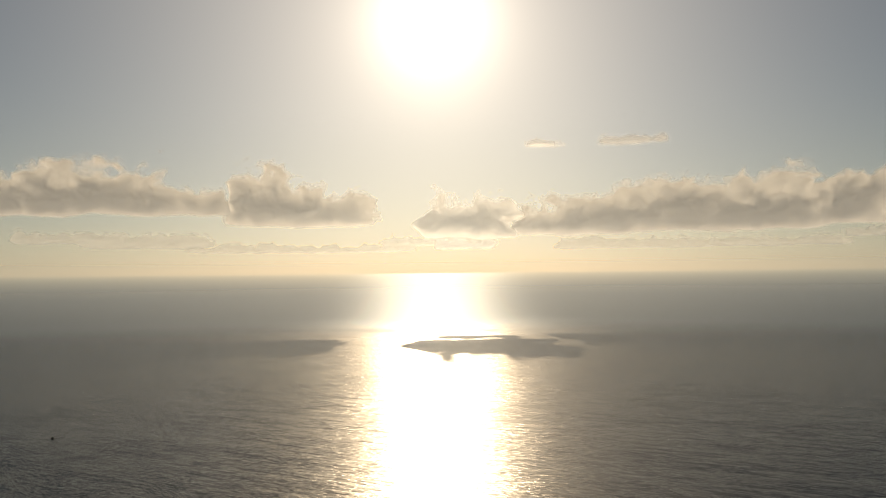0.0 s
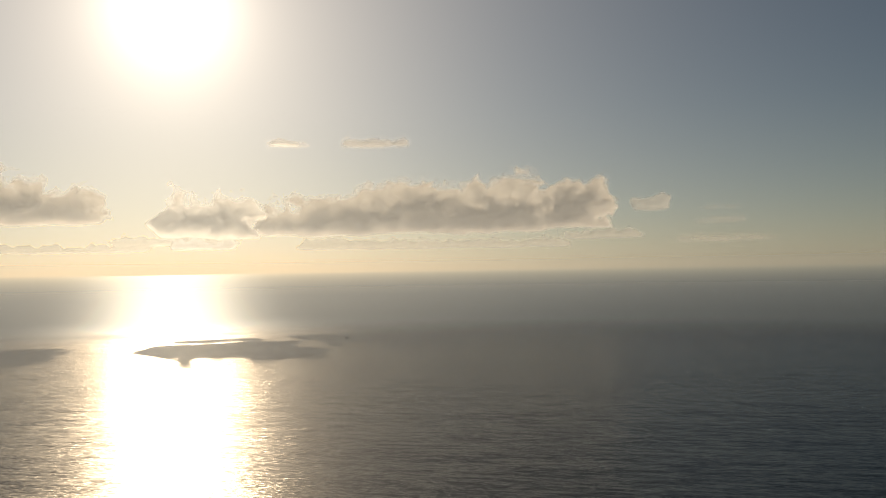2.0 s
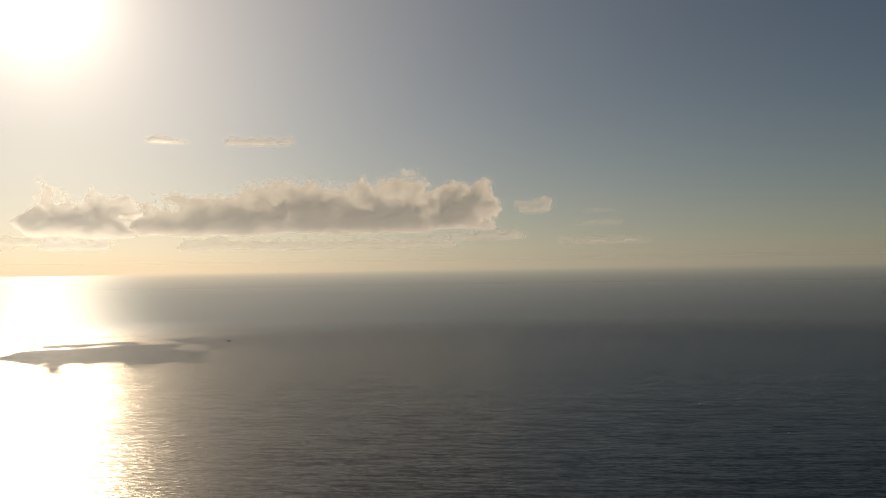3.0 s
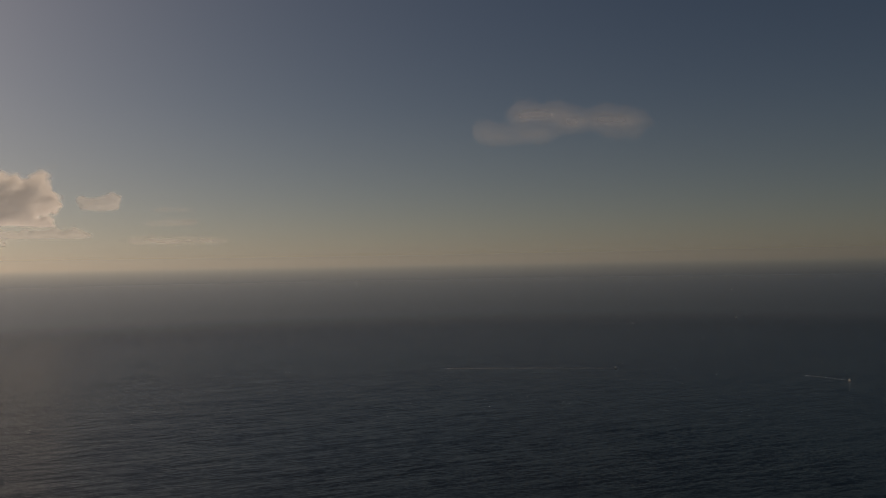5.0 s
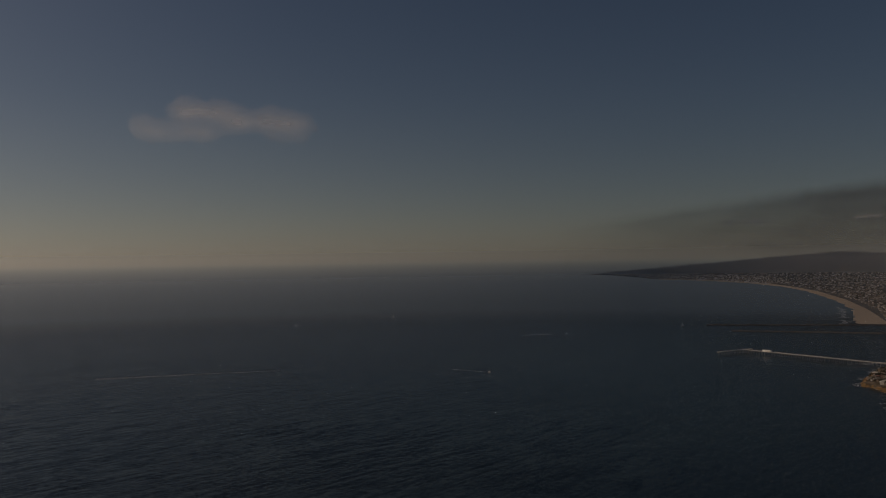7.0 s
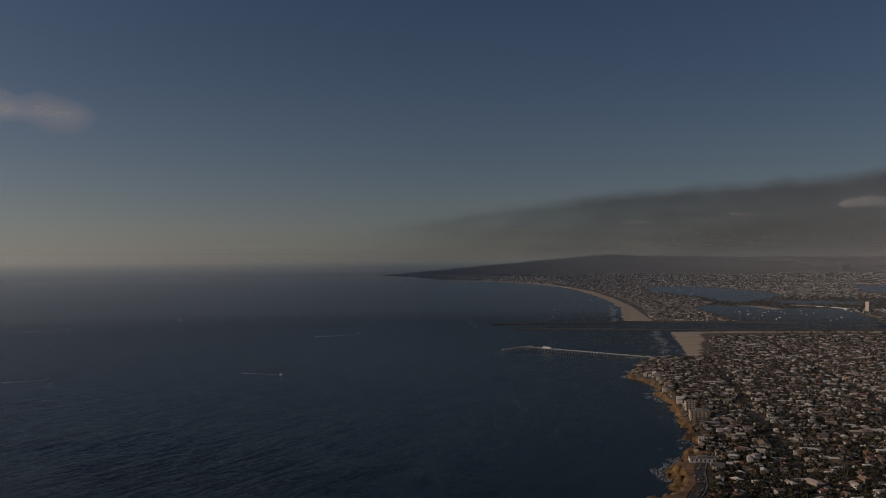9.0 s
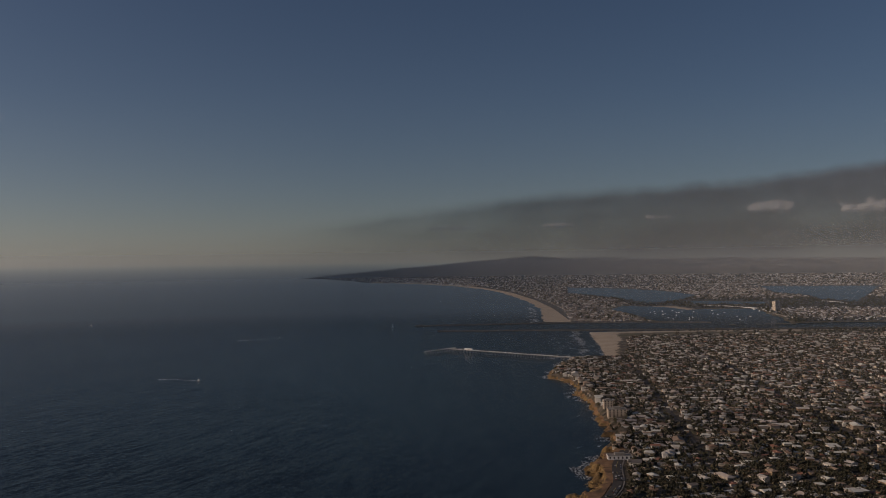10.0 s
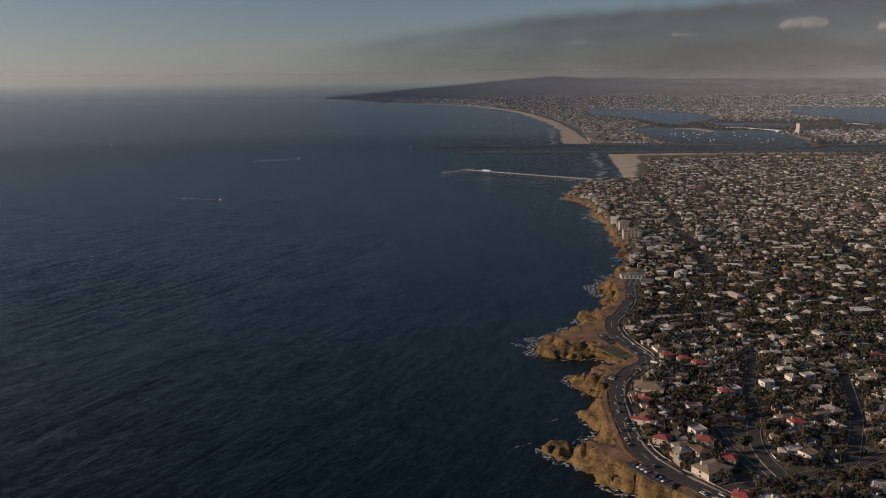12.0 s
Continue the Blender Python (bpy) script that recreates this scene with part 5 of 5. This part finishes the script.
def surf_line(x, y, turn, length, width, seed):
    """One long thin crest of broken water, torn along its edges."""
    g = np.random.default_rng(seed)
    n = 14
    t = np.linspace(-0.5, 0.5, n)
    bend = g.uniform(-0.12, 0.12) * length * (1 - 4 * t * t) + g.normal(0, 0.25, n)
    w = width * (1 - 4 * t * t) * g.uniform(0.4, 1.2, n)
    c, s = math.cos(turn), math.sin(turn)
    v = []
    for side in (1, -1):
        v += [(x + c * a - s * b, y + s * a + c * b, 0.3) for a, b in zip(t * length, bend + side * w / 2)]
    f = np.array([(i, n + i, n + i + 1, i + 1) for i in range(n - 1)])
    return v, f


def surf_lines():
    g = np.random.default_rng(91)
    V, F, n = [], [], 0
    xs, ys = g.uniform(20, 400, 9000), g.uniform(420, 2600, 9000)
    d = shore(xs, ys)
    chance = np.where(ys < 1950, np.interp(d, [-48, -30, -8, -2, 0], [0, 0.02, 0.05, 0.1, 0]), np.interp(d, [-130, -100, -10, 0], [0, 0.1, 0.22, 0]))
    for x, y in np.column_stack([xs, ys])[g.random(len(xs)) < chance]:
        k = 1.0 if y < 1950 else 1.6
        v, f = surf_line(x, y, radians(g.normal(52, 16)), g.uniform(9, 30) * k, g.uniform(0.8, 2.4) * k, int(g.integers(1e6)))
        V.append(np.array(v)), F.append(f + n)
        n += len(v)
    return tagged(new("surf_lines", mesh_of("surf_lines", np.concatenate(V), np.concatenate(F), [m_foam])), "thin white lines of breaking surf off the rocks", "surf", kind="stuff")


surf_lines()


# ---- cars on the boulevard ----
m_car = surface("car_paint", WHITE3, 0.5, 1.0, 0.3, 0.02, vary="object", palette=[(0.6, 0.6, 0.6), (0.04, 0.04, 0.045), (0.3, 0.3, 0.31), (0.12, 0.03, 0.03), (0.05, 0.07, 0.12), (0.7, 0.69, 0.66)], spread=0.05)
m_alloy = surface("alloy", [(0.3, (0.4,) * 3), (0.7, (0.55,) * 3)], 2.0, 8.0, 0.35, 0.05, metal=0.8)
m_tyre = surface("tyre_rubber", [(0.3, (0.015,) * 3), (0.7, (0.03,) * 3)], 2.0, 8.0, 0.9)


def car():
    base = new("car")
    prof = [(-2.2, 0.45), (-2.25, 0.9), (-1.2, 1.0), (0.9, 0.98), (2.1, 0.8), (2.2, 0.45)]
    v = [(x, s, z) for s in (-0.88, 0.88) for x, z in prof]
    f = [(5, 4, 3, 2, 1, 0), (6, 7, 8, 9, 10, 11)] + [(i, (i + 1) % 6, 6 + (i + 1) % 6, 6 + i) for i in range(6)]
    part("body", mesh_of("body", v, f, [m_car]), base)
    v = [(-1.75, -0.8, 0.97), (1.0, -0.8, 0.97), (1.0, 0.8, 0.97), (-1.75, 0.8, 0.97), (-1.2, -0.65, 1.5), (0.3, -0.65, 1.5), (0.3, 0.65, 1.5), (-1.2, 0.65, 1.5)]
    part("cabin", mesh_of("cabin", v, [(4, 5, 6, 7), (0, 1, 5, 4), (1, 2, 6, 5), (2, 3, 7, 6), (3, 0, 4, 7)], [m_glass]), base, "dark glass cabin")
    part("roof", mesh_of("roof", *box(-1.15, 0.25, -0.64, 0.64, 1.5, 1.54), [m_car]), base)
    seg = 10
    w = [(0.32 * math.cos(6.283 * k / seg), s, 0.32 + 0.32 * math.sin(6.283 * k / seg)) for s in (-0.1, 0.1) for k in range(seg)]
    wf = [tuple(range(seg)), tuple(range(2 * seg - 1, seg - 1, -1))] + [(k, seg + k, seg + (k + 1) % seg, (k + 1) % seg) for k in range(seg)]
    wheel = mesh_of("wheel", w, wf, [m_tyre])
    rim = mesh_of("rim", [(p[0] * 0.6, p[1] * 1.1, 0.32 + (p[2] - 0.32) * 0.6) for p in w], wf, [m_alloy])
    for x, y in ((-1.4, -0.82), (1.35, -0.82), (-1.4, 0.82), (1.35, 0.82)):
        tyre = part("wheel", wheel, base, m=pose(x, y, 0))
        part("rim", rim, tyre, "silver alloy rim")
    return tagged(base, "parked car beside the cliff boulevard", "car", "parked cars")


sedan = car()
first = True
L = np.array(BLVD, float)
seglen = np.concatenate([[0], np.cumsum(np.hypot(*np.diff(L, axis=0).T))])
g = np.random.default_rng(81)
for s in np.arange(70, seglen[-1] - 60, 7.5):
    for side, chance in ((4.2, 0.45), (1.6, 0.06), (-1.6, 0.06), (-4.2, 0.12)):
        if g.random() > chance:
            continue
        x, y = np.interp(s, seglen, L[:, 0]), np.interp(s, seglen, L[:, 1])
        x2, y2 = np.interp(s + 4, seglen, L[:, 0]), np.interp(s + 4, seglen, L[:, 1])
        a = math.atan2(y2 - y, x2 - x)
        q = (x + math.sin(a) * side, y - math.cos(a) * side)
        m = pose(q[0], q[1], ground_at(*q) + 0.45, 0, 0, math.degrees(a))
        if first:
            sedan.matrix_basis, first = m, False
        else:
            copy_thing(sedan, m)
for a, _, b in LOTS:
    n = int(math.hypot(b[0] - a[0], b[1] - a[1]) / 3.2)
    for k in range(n):
        if g.random() < 0.55:
            x, y = a[0] + (b[0] - a[0]) * (k + 0.5) / n, a[1] + (b[1] - a[1]) * (k + 0.5) / n
            t = math.atan2(b[1] - a[1], b[0] - a[0])
            q = (x + math.sin(t) * -2.5, y + math.cos(t) * 2.5)
            copy_thing(sedan, pose(q[0], q[1], ground_at(*q) + 0.35, 0, 0, math.degrees(t) + 90))


# ---- clouds ----
def vapour(name, soft, full, density, thin_pass, thick_pass, colour=(0.98, 0.98, 0.98), wisp=0.02, onward=0.4, fray_by=2.2, curl_by=2.2):
    """Cloud skin: it thins out over soft metres of depth; the deeper the cloud behind it, the less light comes through."""
    m, t, out = blank(name)
    deep = t.nodes.new("ShaderNodeAttribute")
    deep.attribute_name = "depth"
    pos = t.nodes.new("ShaderNodeNewGeometry").outputs["Position"]
    fray = math_node(t, "SUBTRACT", noise_of(t, pos, wisp, 3.0, 0.5), 0.5)
    curl = math_node(t, "SUBTRACT", noise_of(t, pos, wisp * 1.2, 7.0, 0.62), 0.5)
    edge = math_node(t, "ADD", math_node(t, "MULTIPLY", deep.outputs["Fac"], 1.5 / soft), -0.35)
    edge = math_node(t, "ADD", edge, math_node(t, "MULTIPLY", fray, fray_by))
    cover = node(t, "ShaderNodeMapRange", To_Max=density)
    cover.interpolation_type = "SMOOTHSTEP"
    border = node(t, "ShaderNodeMapRange", From_Min=1.0, From_Max=soft * 0.8)
    t.links.new(deep.outputs["Fac"], border.inputs["Value"])
    t.links.new(edge, cover.inputs["Value"])
    let_by = node(t, "ShaderNodeMapRange", From_Min=0.0, From_Max=full, To_Min=thin_pass, To_Max=thick_pass)
    let_by.interpolation_type = "SMOOTHSTEP"
    t.links.new(math_node(t, "MULTIPLY", deep.outputs["Fac"], math_node(t, "ADD", 1.0, math_node(t, "MULTIPLY", curl, curl_by))), let_by.inputs["Value"])
    d, s, clear = (t.nodes.new("ShaderNodeBsdf" + k) for k in ("Diffuse", "Translucent", "Transparent"))
    f = node(t, "ShaderNodeBsdfRefraction", Roughness=0.75, IOR=1.3)
    lit = node(t, "ShaderNodeMixShader", Fac=onward)
    body, skin = t.nodes.new("ShaderNodeMixShader"), t.nodes.new("ShaderNodeMixShader")
    t.links.new(s.outputs[0], lit.inputs[1])
    t.links.new(f.outputs[0], lit.inputs[2])
    for n in (d, s, f):
        n.inputs["Color"].default_value = (*colour, 1)
    for n, fac, a, b in ((body, let_by.outputs[0], d, lit), (skin, math_node(t, "MULTIPLY", cover.outputs[0], border.outputs[0]), clear, body)):
        t.links.new(fac, n.inputs["Fac"])
        t.links.new(a.outputs[0], n.inputs[1])
        t.links.new(b.outputs[0], n.inputs[2])
    t.links.new(skin.outputs[0], out.inputs["Surface"])
    return m


def blurred(H, times):
    for _ in range(times):
        P = np.pad(H, 1, mode="constant")
        H = (P[:-2, 1:-1] + P[2:, 1:-1] + P[1:-1, :-2] + P[1:-1, 2:] + H) / 5
    return H


def billow(name, a0, e0, H, dist, step, mats, label, back, relief=0.16):
    """Closes a field of depths, over azimuth and height, into one cloud with a billowed front and a flatter back."""
    rows, cols = H.shape
    v = []
    az = a0 + np.arange(cols)[None, :] * step / dist + np.zeros((rows, 1))
    z = EYE.z + math.tan(e0) * dist + np.arange(rows)[:, None] * step + np.zeros((1, cols))
    for k in (-1.0, back):
        r = np.minimum(dist + k * (relief * H + 4), 4930)
        v.append(np.stack([r * np.sin(az), r * np.cos(az), z], -1).reshape(-1, 3))
    on = H > 0.4
    cell = on[:-1, :-1] | on[1:, :-1] | on[:-1, 1:] | on[1:, 1:]
    i, j = np.nonzero(cell)
    q = i * cols + j
    front = np.stack([q, q + 1, q + cols + 1, q + cols], 1)
    faces = np.concatenate([front, front[:, ::-1] + rows * cols])
    used = np.unique(faces)
    new_index = np.zeros(2 * rows * cols, int)
    new_index[used] = np.arange(len(used))
    me = mesh_of(name, np.concatenate(v)[used], new_index[faces], mats, np.repeat([0, 1], len(front)), smooth=True)
    me.attributes.new("depth", "FLOAT", "POINT").data.foreach_set("value", np.tile(H.ravel(), 2)[used].astype(np.float32))
    return tagged(new(name, me), label, "cloud", "clouds over the sea", kind="stuff")


def cloud(name, rows, dist, mats, label, seed, step=4.5, plump=1.0, back=0.3, melt=1, ragged=1.0):
    """A heaped cloud: swelling ragged tops over a flat base. rows: azimuth from and to, elevation of base and top, in degrees."""
    g = np.random.default_rng(seed)
    pad = 1.2
    a0, e0 = min(r[0] for r in rows) - pad, min(r[2] for r in rows) - pad
    a1, e1 = max(r[1] for r in rows) + pad, max(r[3] for r in rows) + pad
    cols, lines = int(radians(a1 - a0) * dist / step), int(radians(e1 - e0) * dist / step)
    total = np.zeros((lines, cols))
    X, Z = np.meshgrid(np.arange(cols) * step, np.arange(lines) * step)
    for k, (b0, b1, l0, l1) in enumerate(rows):
        x0, z0 = radians(b0 - a0) * dist, radians(l0 - e0) * dist
        wide, high = radians(b1 - b0) * dist, radians(l1 - l0) * dist
        # uneven air bends every outline
        WX = X + 0.22 * high * wavy(X, Z * 1.3, high * 0.9, seed + 7 * k, 4)
        WZ = Z + 0.16 * high * wavy(X, Z * 1.3, high * 0.7, seed + 2 + 7 * k, 4)
        u, v = (WX - x0) / wide, (WZ - z0) / high
        flat = (Z - z0) / high + 0.04 * wavy(X, 0 * Z, high * 1.2, seed + 3, 3)
        knots = max(5, int(wide / high * 2.2))
        heap = np.interp(u, np.linspace(0, 1, knots), g.uniform(0.55, 1.0, knots))
        side = np.clip(1 - np.abs(2 * u - 1) ** 2.5, -1, 1)
        limits = ((heap - v) * 1.7, 1.5 * side, (flat + 0.02) / 0.2, np.ones_like(v))
        core = -np.log(sum(np.exp(-5 * np.clip(q, -3, 3)) for q in limits)) / 5 + 0.12
        puffs = 0.5 - np.abs(wavy(WX, WZ, high * 0.5, seed + 11 + k, 2)) - 0.55 * np.abs(wavy(WX, WZ, high * 0.2, seed + 13 + k, 3)) + 0.3
        torn = wavy(X, Z * 1.7, high * 0.8, seed + 17 + k, 6)
        D = core * 0.85 + ragged * np.clip(0.1 + 1.2 * flat, 0.1, 1) * (0.42 * puffs + 0.4 * torn) - 0.1
        D = np.where(core > -0.5, np.maximum(D, 0), 0)
        # cumulus are deepest over their base; the weight puts dark bases, bright tops into depth
        weight = np.interp(np.clip(flat, 0, 1), [0.0, 0.3, 0.6, 1.0], [2.0, 1.6, 0.75, 0.4])
        total = np.maximum(total, high * 0.42 * plump * D ** 0.85 * weight)
    total[:2], total[-2:], total[:, :2], total[:, -2:] = 0, 0, 0, 0
    total = np.minimum(total, 320)
    H = 0.6 * blurred(total, melt) + 0.4 * blurred(total, melt + 14)
    return billow(name, radians(a0), radians(e0), H, dist, step, mats, label, back)


def stratus(name, a0, a1, line, dist, mats, label, seed, step=9.0, thick=60.0):
    """A long flat bank, thinning to its edges. line: azimuth, elevation of base and top."""
    cols, lines = int(radians(a1 - a0) * dist / step), int(radians(8.0) * dist / step)
    X, Z = np.meshgrid(np.arange(cols) * step, np.arange(lines) * step)
    az = [p[0] for p in line]
    lo = np.interp(a0 + np.degrees(X / dist), az, [p[1] for p in line])
    hi = np.interp(a0 + np.degrees(X / dist), az, [p[2] for p in line]) + 0.14 * wavy(X, Z, 900, seed) + 0.08 * wavy(X, Z, 200, seed + 1)
    el = np.degrees(Z / dist) - 0.8
    H = np.clip((hi - el) / 1.0, 0, 1) * np.clip((el - lo) / 1.8, 0, 1) * np.clip((az[-1] - a0 - np.degrees(X / dist)) / 0.3, 0, 1) * np.clip(np.degrees(X / dist) / 30.0, 0, 1)
    H = thick * H * (1 + 0.15 * wavy(X, Z * 3, 700, seed + 2, 2))
    H[H < 0.5] = 0
    return billow(name, radians(a0), radians(-0.8), H, dist, step, mats, label, 0.2, relief=0.0)


def stratus_material():
    """Layer cloud with its shade put into a dull grey colour: an even sheet with faint level streaks, thinning out to
    its edges.
    """
    m, t, out = blank("shaded_stratus")
    deep = t.nodes.new("ShaderNodeAttribute")
    deep.attribute_name = "depth"
    mp = t.nodes.new("ShaderNodeMapping")
    mp.inputs["Scale"].default_value = (0.0012, 0.0012, 0.012)
    t.links.new(t.nodes.new("ShaderNodeNewGeometry").outputs["Position"], mp.inputs["Vector"])
    streak = math_node(t, "MULTIPLY", math_node(t, "SUBTRACT", noise_of(t, mp.outputs[0], 1.0, 4.0, 0.5), 0.5), 26.0)
    cover = node(t, "ShaderNodeMapRange", From_Min=2.0, From_Max=70.0, To_Max=0.5)
    cover.interpolation_type = "SMOOTHSTEP"
    t.links.new(math_node(t, "ADD", deep.outputs["Fac"], math_node(t, "MULTIPLY", streak, math_node(t, "MULTIPLY", deep.outputs["Fac"], 0.02))), cover.inputs["Value"])
    d, s, clear = (t.nodes.new("ShaderNodeBsdf" + k) for k in ("Diffuse", "Translucent", "Transparent"))
    # dark colour carries the shade the bank lies in
    for n in (d, s):
        n.inputs["Color"].default_value = (0.16, 0.148, 0.158, 1)
    body, skin = node(t, "ShaderNodeMixShader", Fac=0.3), t.nodes.new("ShaderNodeMixShader")
    for n, a, b in ((body, d, s), (skin, clear, body)):
        t.links.new(a.outputs[0], n.inputs[1])
        t.links.new(b.outputs[0], n.inputs[2])
    t.links.new(cover.outputs[0], skin.inputs["Fac"])
    t.links.new(skin.outputs[0], out.inputs["Surface"])
    return m


m_veil = vapour("cloud_back", 60, 60, 0.12, 0.95, 0.95, onward=0.1)
m_cumulus = vapour("cumulus_vapour", 75, 200, 1.0, 1.0, 0.4, (0.94, 0.97, 1.0), 0.009, 0.07, fray_by=1.1)
m_low = vapour("low_cloud_vapour", 80, 90, 0.5, 1.0, 0.85, (0.94, 0.97, 1.0), 0.009, 0.07, fray_by=0.9)
m_wisp = vapour("thin_vapour", 110, 60, 0.5, 0.9, 0.8, wisp=0.012, onward=0.1, fray_by=1.3)
m_thin = vapour("thin_broken_vapour", 190, 90, 0.26, 0.9, 0.8, wisp=0.006, onward=0.1, fray_by=0.9)
m_puff = vapour("puff_vapour", 75, 60, 0.24, 0.25, 0.25, wisp=0.011, onward=0.0)
m_bank = stratus_material()
BILLOWS = [
    ([(-134, -118, 3.8, 7.6), (-122.5, -112.5, 3.9, 8.6), (-116.5, -109.4, 3.8, 7.2)], "large grey-based cumulus cloud with bright rims", 101, 4600),
    ([(-110.2, -99.4, 3.1, 6.6), (-109.4, -103.6, 3.2, 8.2)], "domed cumulus cloud with a flat grey base", 102, 4600),
    ([(-97.1, -90.2, 2.3, 6.6), (-96.6, -91.0, 2.4, 6.4), (-96.5, -91.6, 1.5, 3.4)], "grey backlit cumulus cloud below the sun", 113, 4250),
    ([(-91.6, -81, 2.6, 6.6), (-88, -76, 2.5, 7.0), (-83, -71, 2.6, 7.4), (-76, -67.0, 2.7, 7.4)], "long ragged band of backlit cumulus cloud", 103, 4600)]
for rows, label, seed, away in BILLOWS:
    cloud("cloud", rows, away, [m_cumulus, m_veil], label, seed, plump=1.2 if seed == 113 else 1.0)
LOW = [[(-123, -116, 2.0, 3.3), (-119, -110.5, 1.7, 3.2)], [(-113, -97, 1.4, 2.5), (-100, -92.5, 1.8, 3.0)], [(-88.5, -78, 1.5, 2.8), (-80, -69, 1.5, 2.6), (-70, -64.5, 2.0, 3.2)]]
for k, rows in enumerate(LOW):
    cloud("cloud", rows, 4700, [m_low, m_veil], "low broken cloud near the horizon", 105 + 20 * k, plump=2.4)
cloud("cloud", [(-85.2, -80.0, 8.4, 9.5), (-90.2, -86.8, 8.4, 9.4)], 4600, [m_wisp, m_veil], "thin high wisp of white cloud", 106, plump=3.0, melt=10, ragged=1.5)
cloud("cloud", [(-65.6, -62.8, 3.8, 5.2)], 4600, [m_low, m_veil], "small torn scrap of cloud", 107, plump=2.6, melt=6, ragged=1.4)
cloud("cloud", [(-61.6, -58.2, 2.8, 3.7), (-61.5, -58.3, 3.7, 4.4), (-63, -56, 1.6, 2.6)], 4600, [m_wisp, m_veil], "faint scraps of low cloud", 127, plump=2.2, melt=10)
cloud("cloud", [(-39.8, -34, 8.2, 10.1), (-37.3, -33, 9.4, 11.5), (-34.5, -28, 8.9, 11.0), (-31.3, -28.3, 8.3, 9.5)], 4600, [m_thin, m_veil], "thin broken cloud with soft edges", 108, plump=2.2, melt=70)
stratus("cloud", -16, 34, [(-16, -1.0, 2.4), (-3.6, -1.0, 3.7), (8, -1.0, 5.0), (19, -1.0, 5.4), (34, -1.0, 6.5)], 4925, [m_bank, m_bank], "wide flat bank of stratus cloud, its shade put into a dull grey", 109)
for a0, a1, l0, l1 in [(-1.4, 2.2, 2.1, 2.8), (6.4, 9.0, 2.2, 2.9), (13.4, 15.2, 2.6, 3.3), (19.6, 22.7, 2.9, 4.0), (25.1, 28.3, 2.7, 3.8)]:
    cloud("cloud", [(a0, a1, l0, l1)], 4450, [m_puff, m_veil], "small pale puff in front of the grey bank", 110 + int(a1), step=3.5, plump=2.8, melt=5, ragged=1.7)
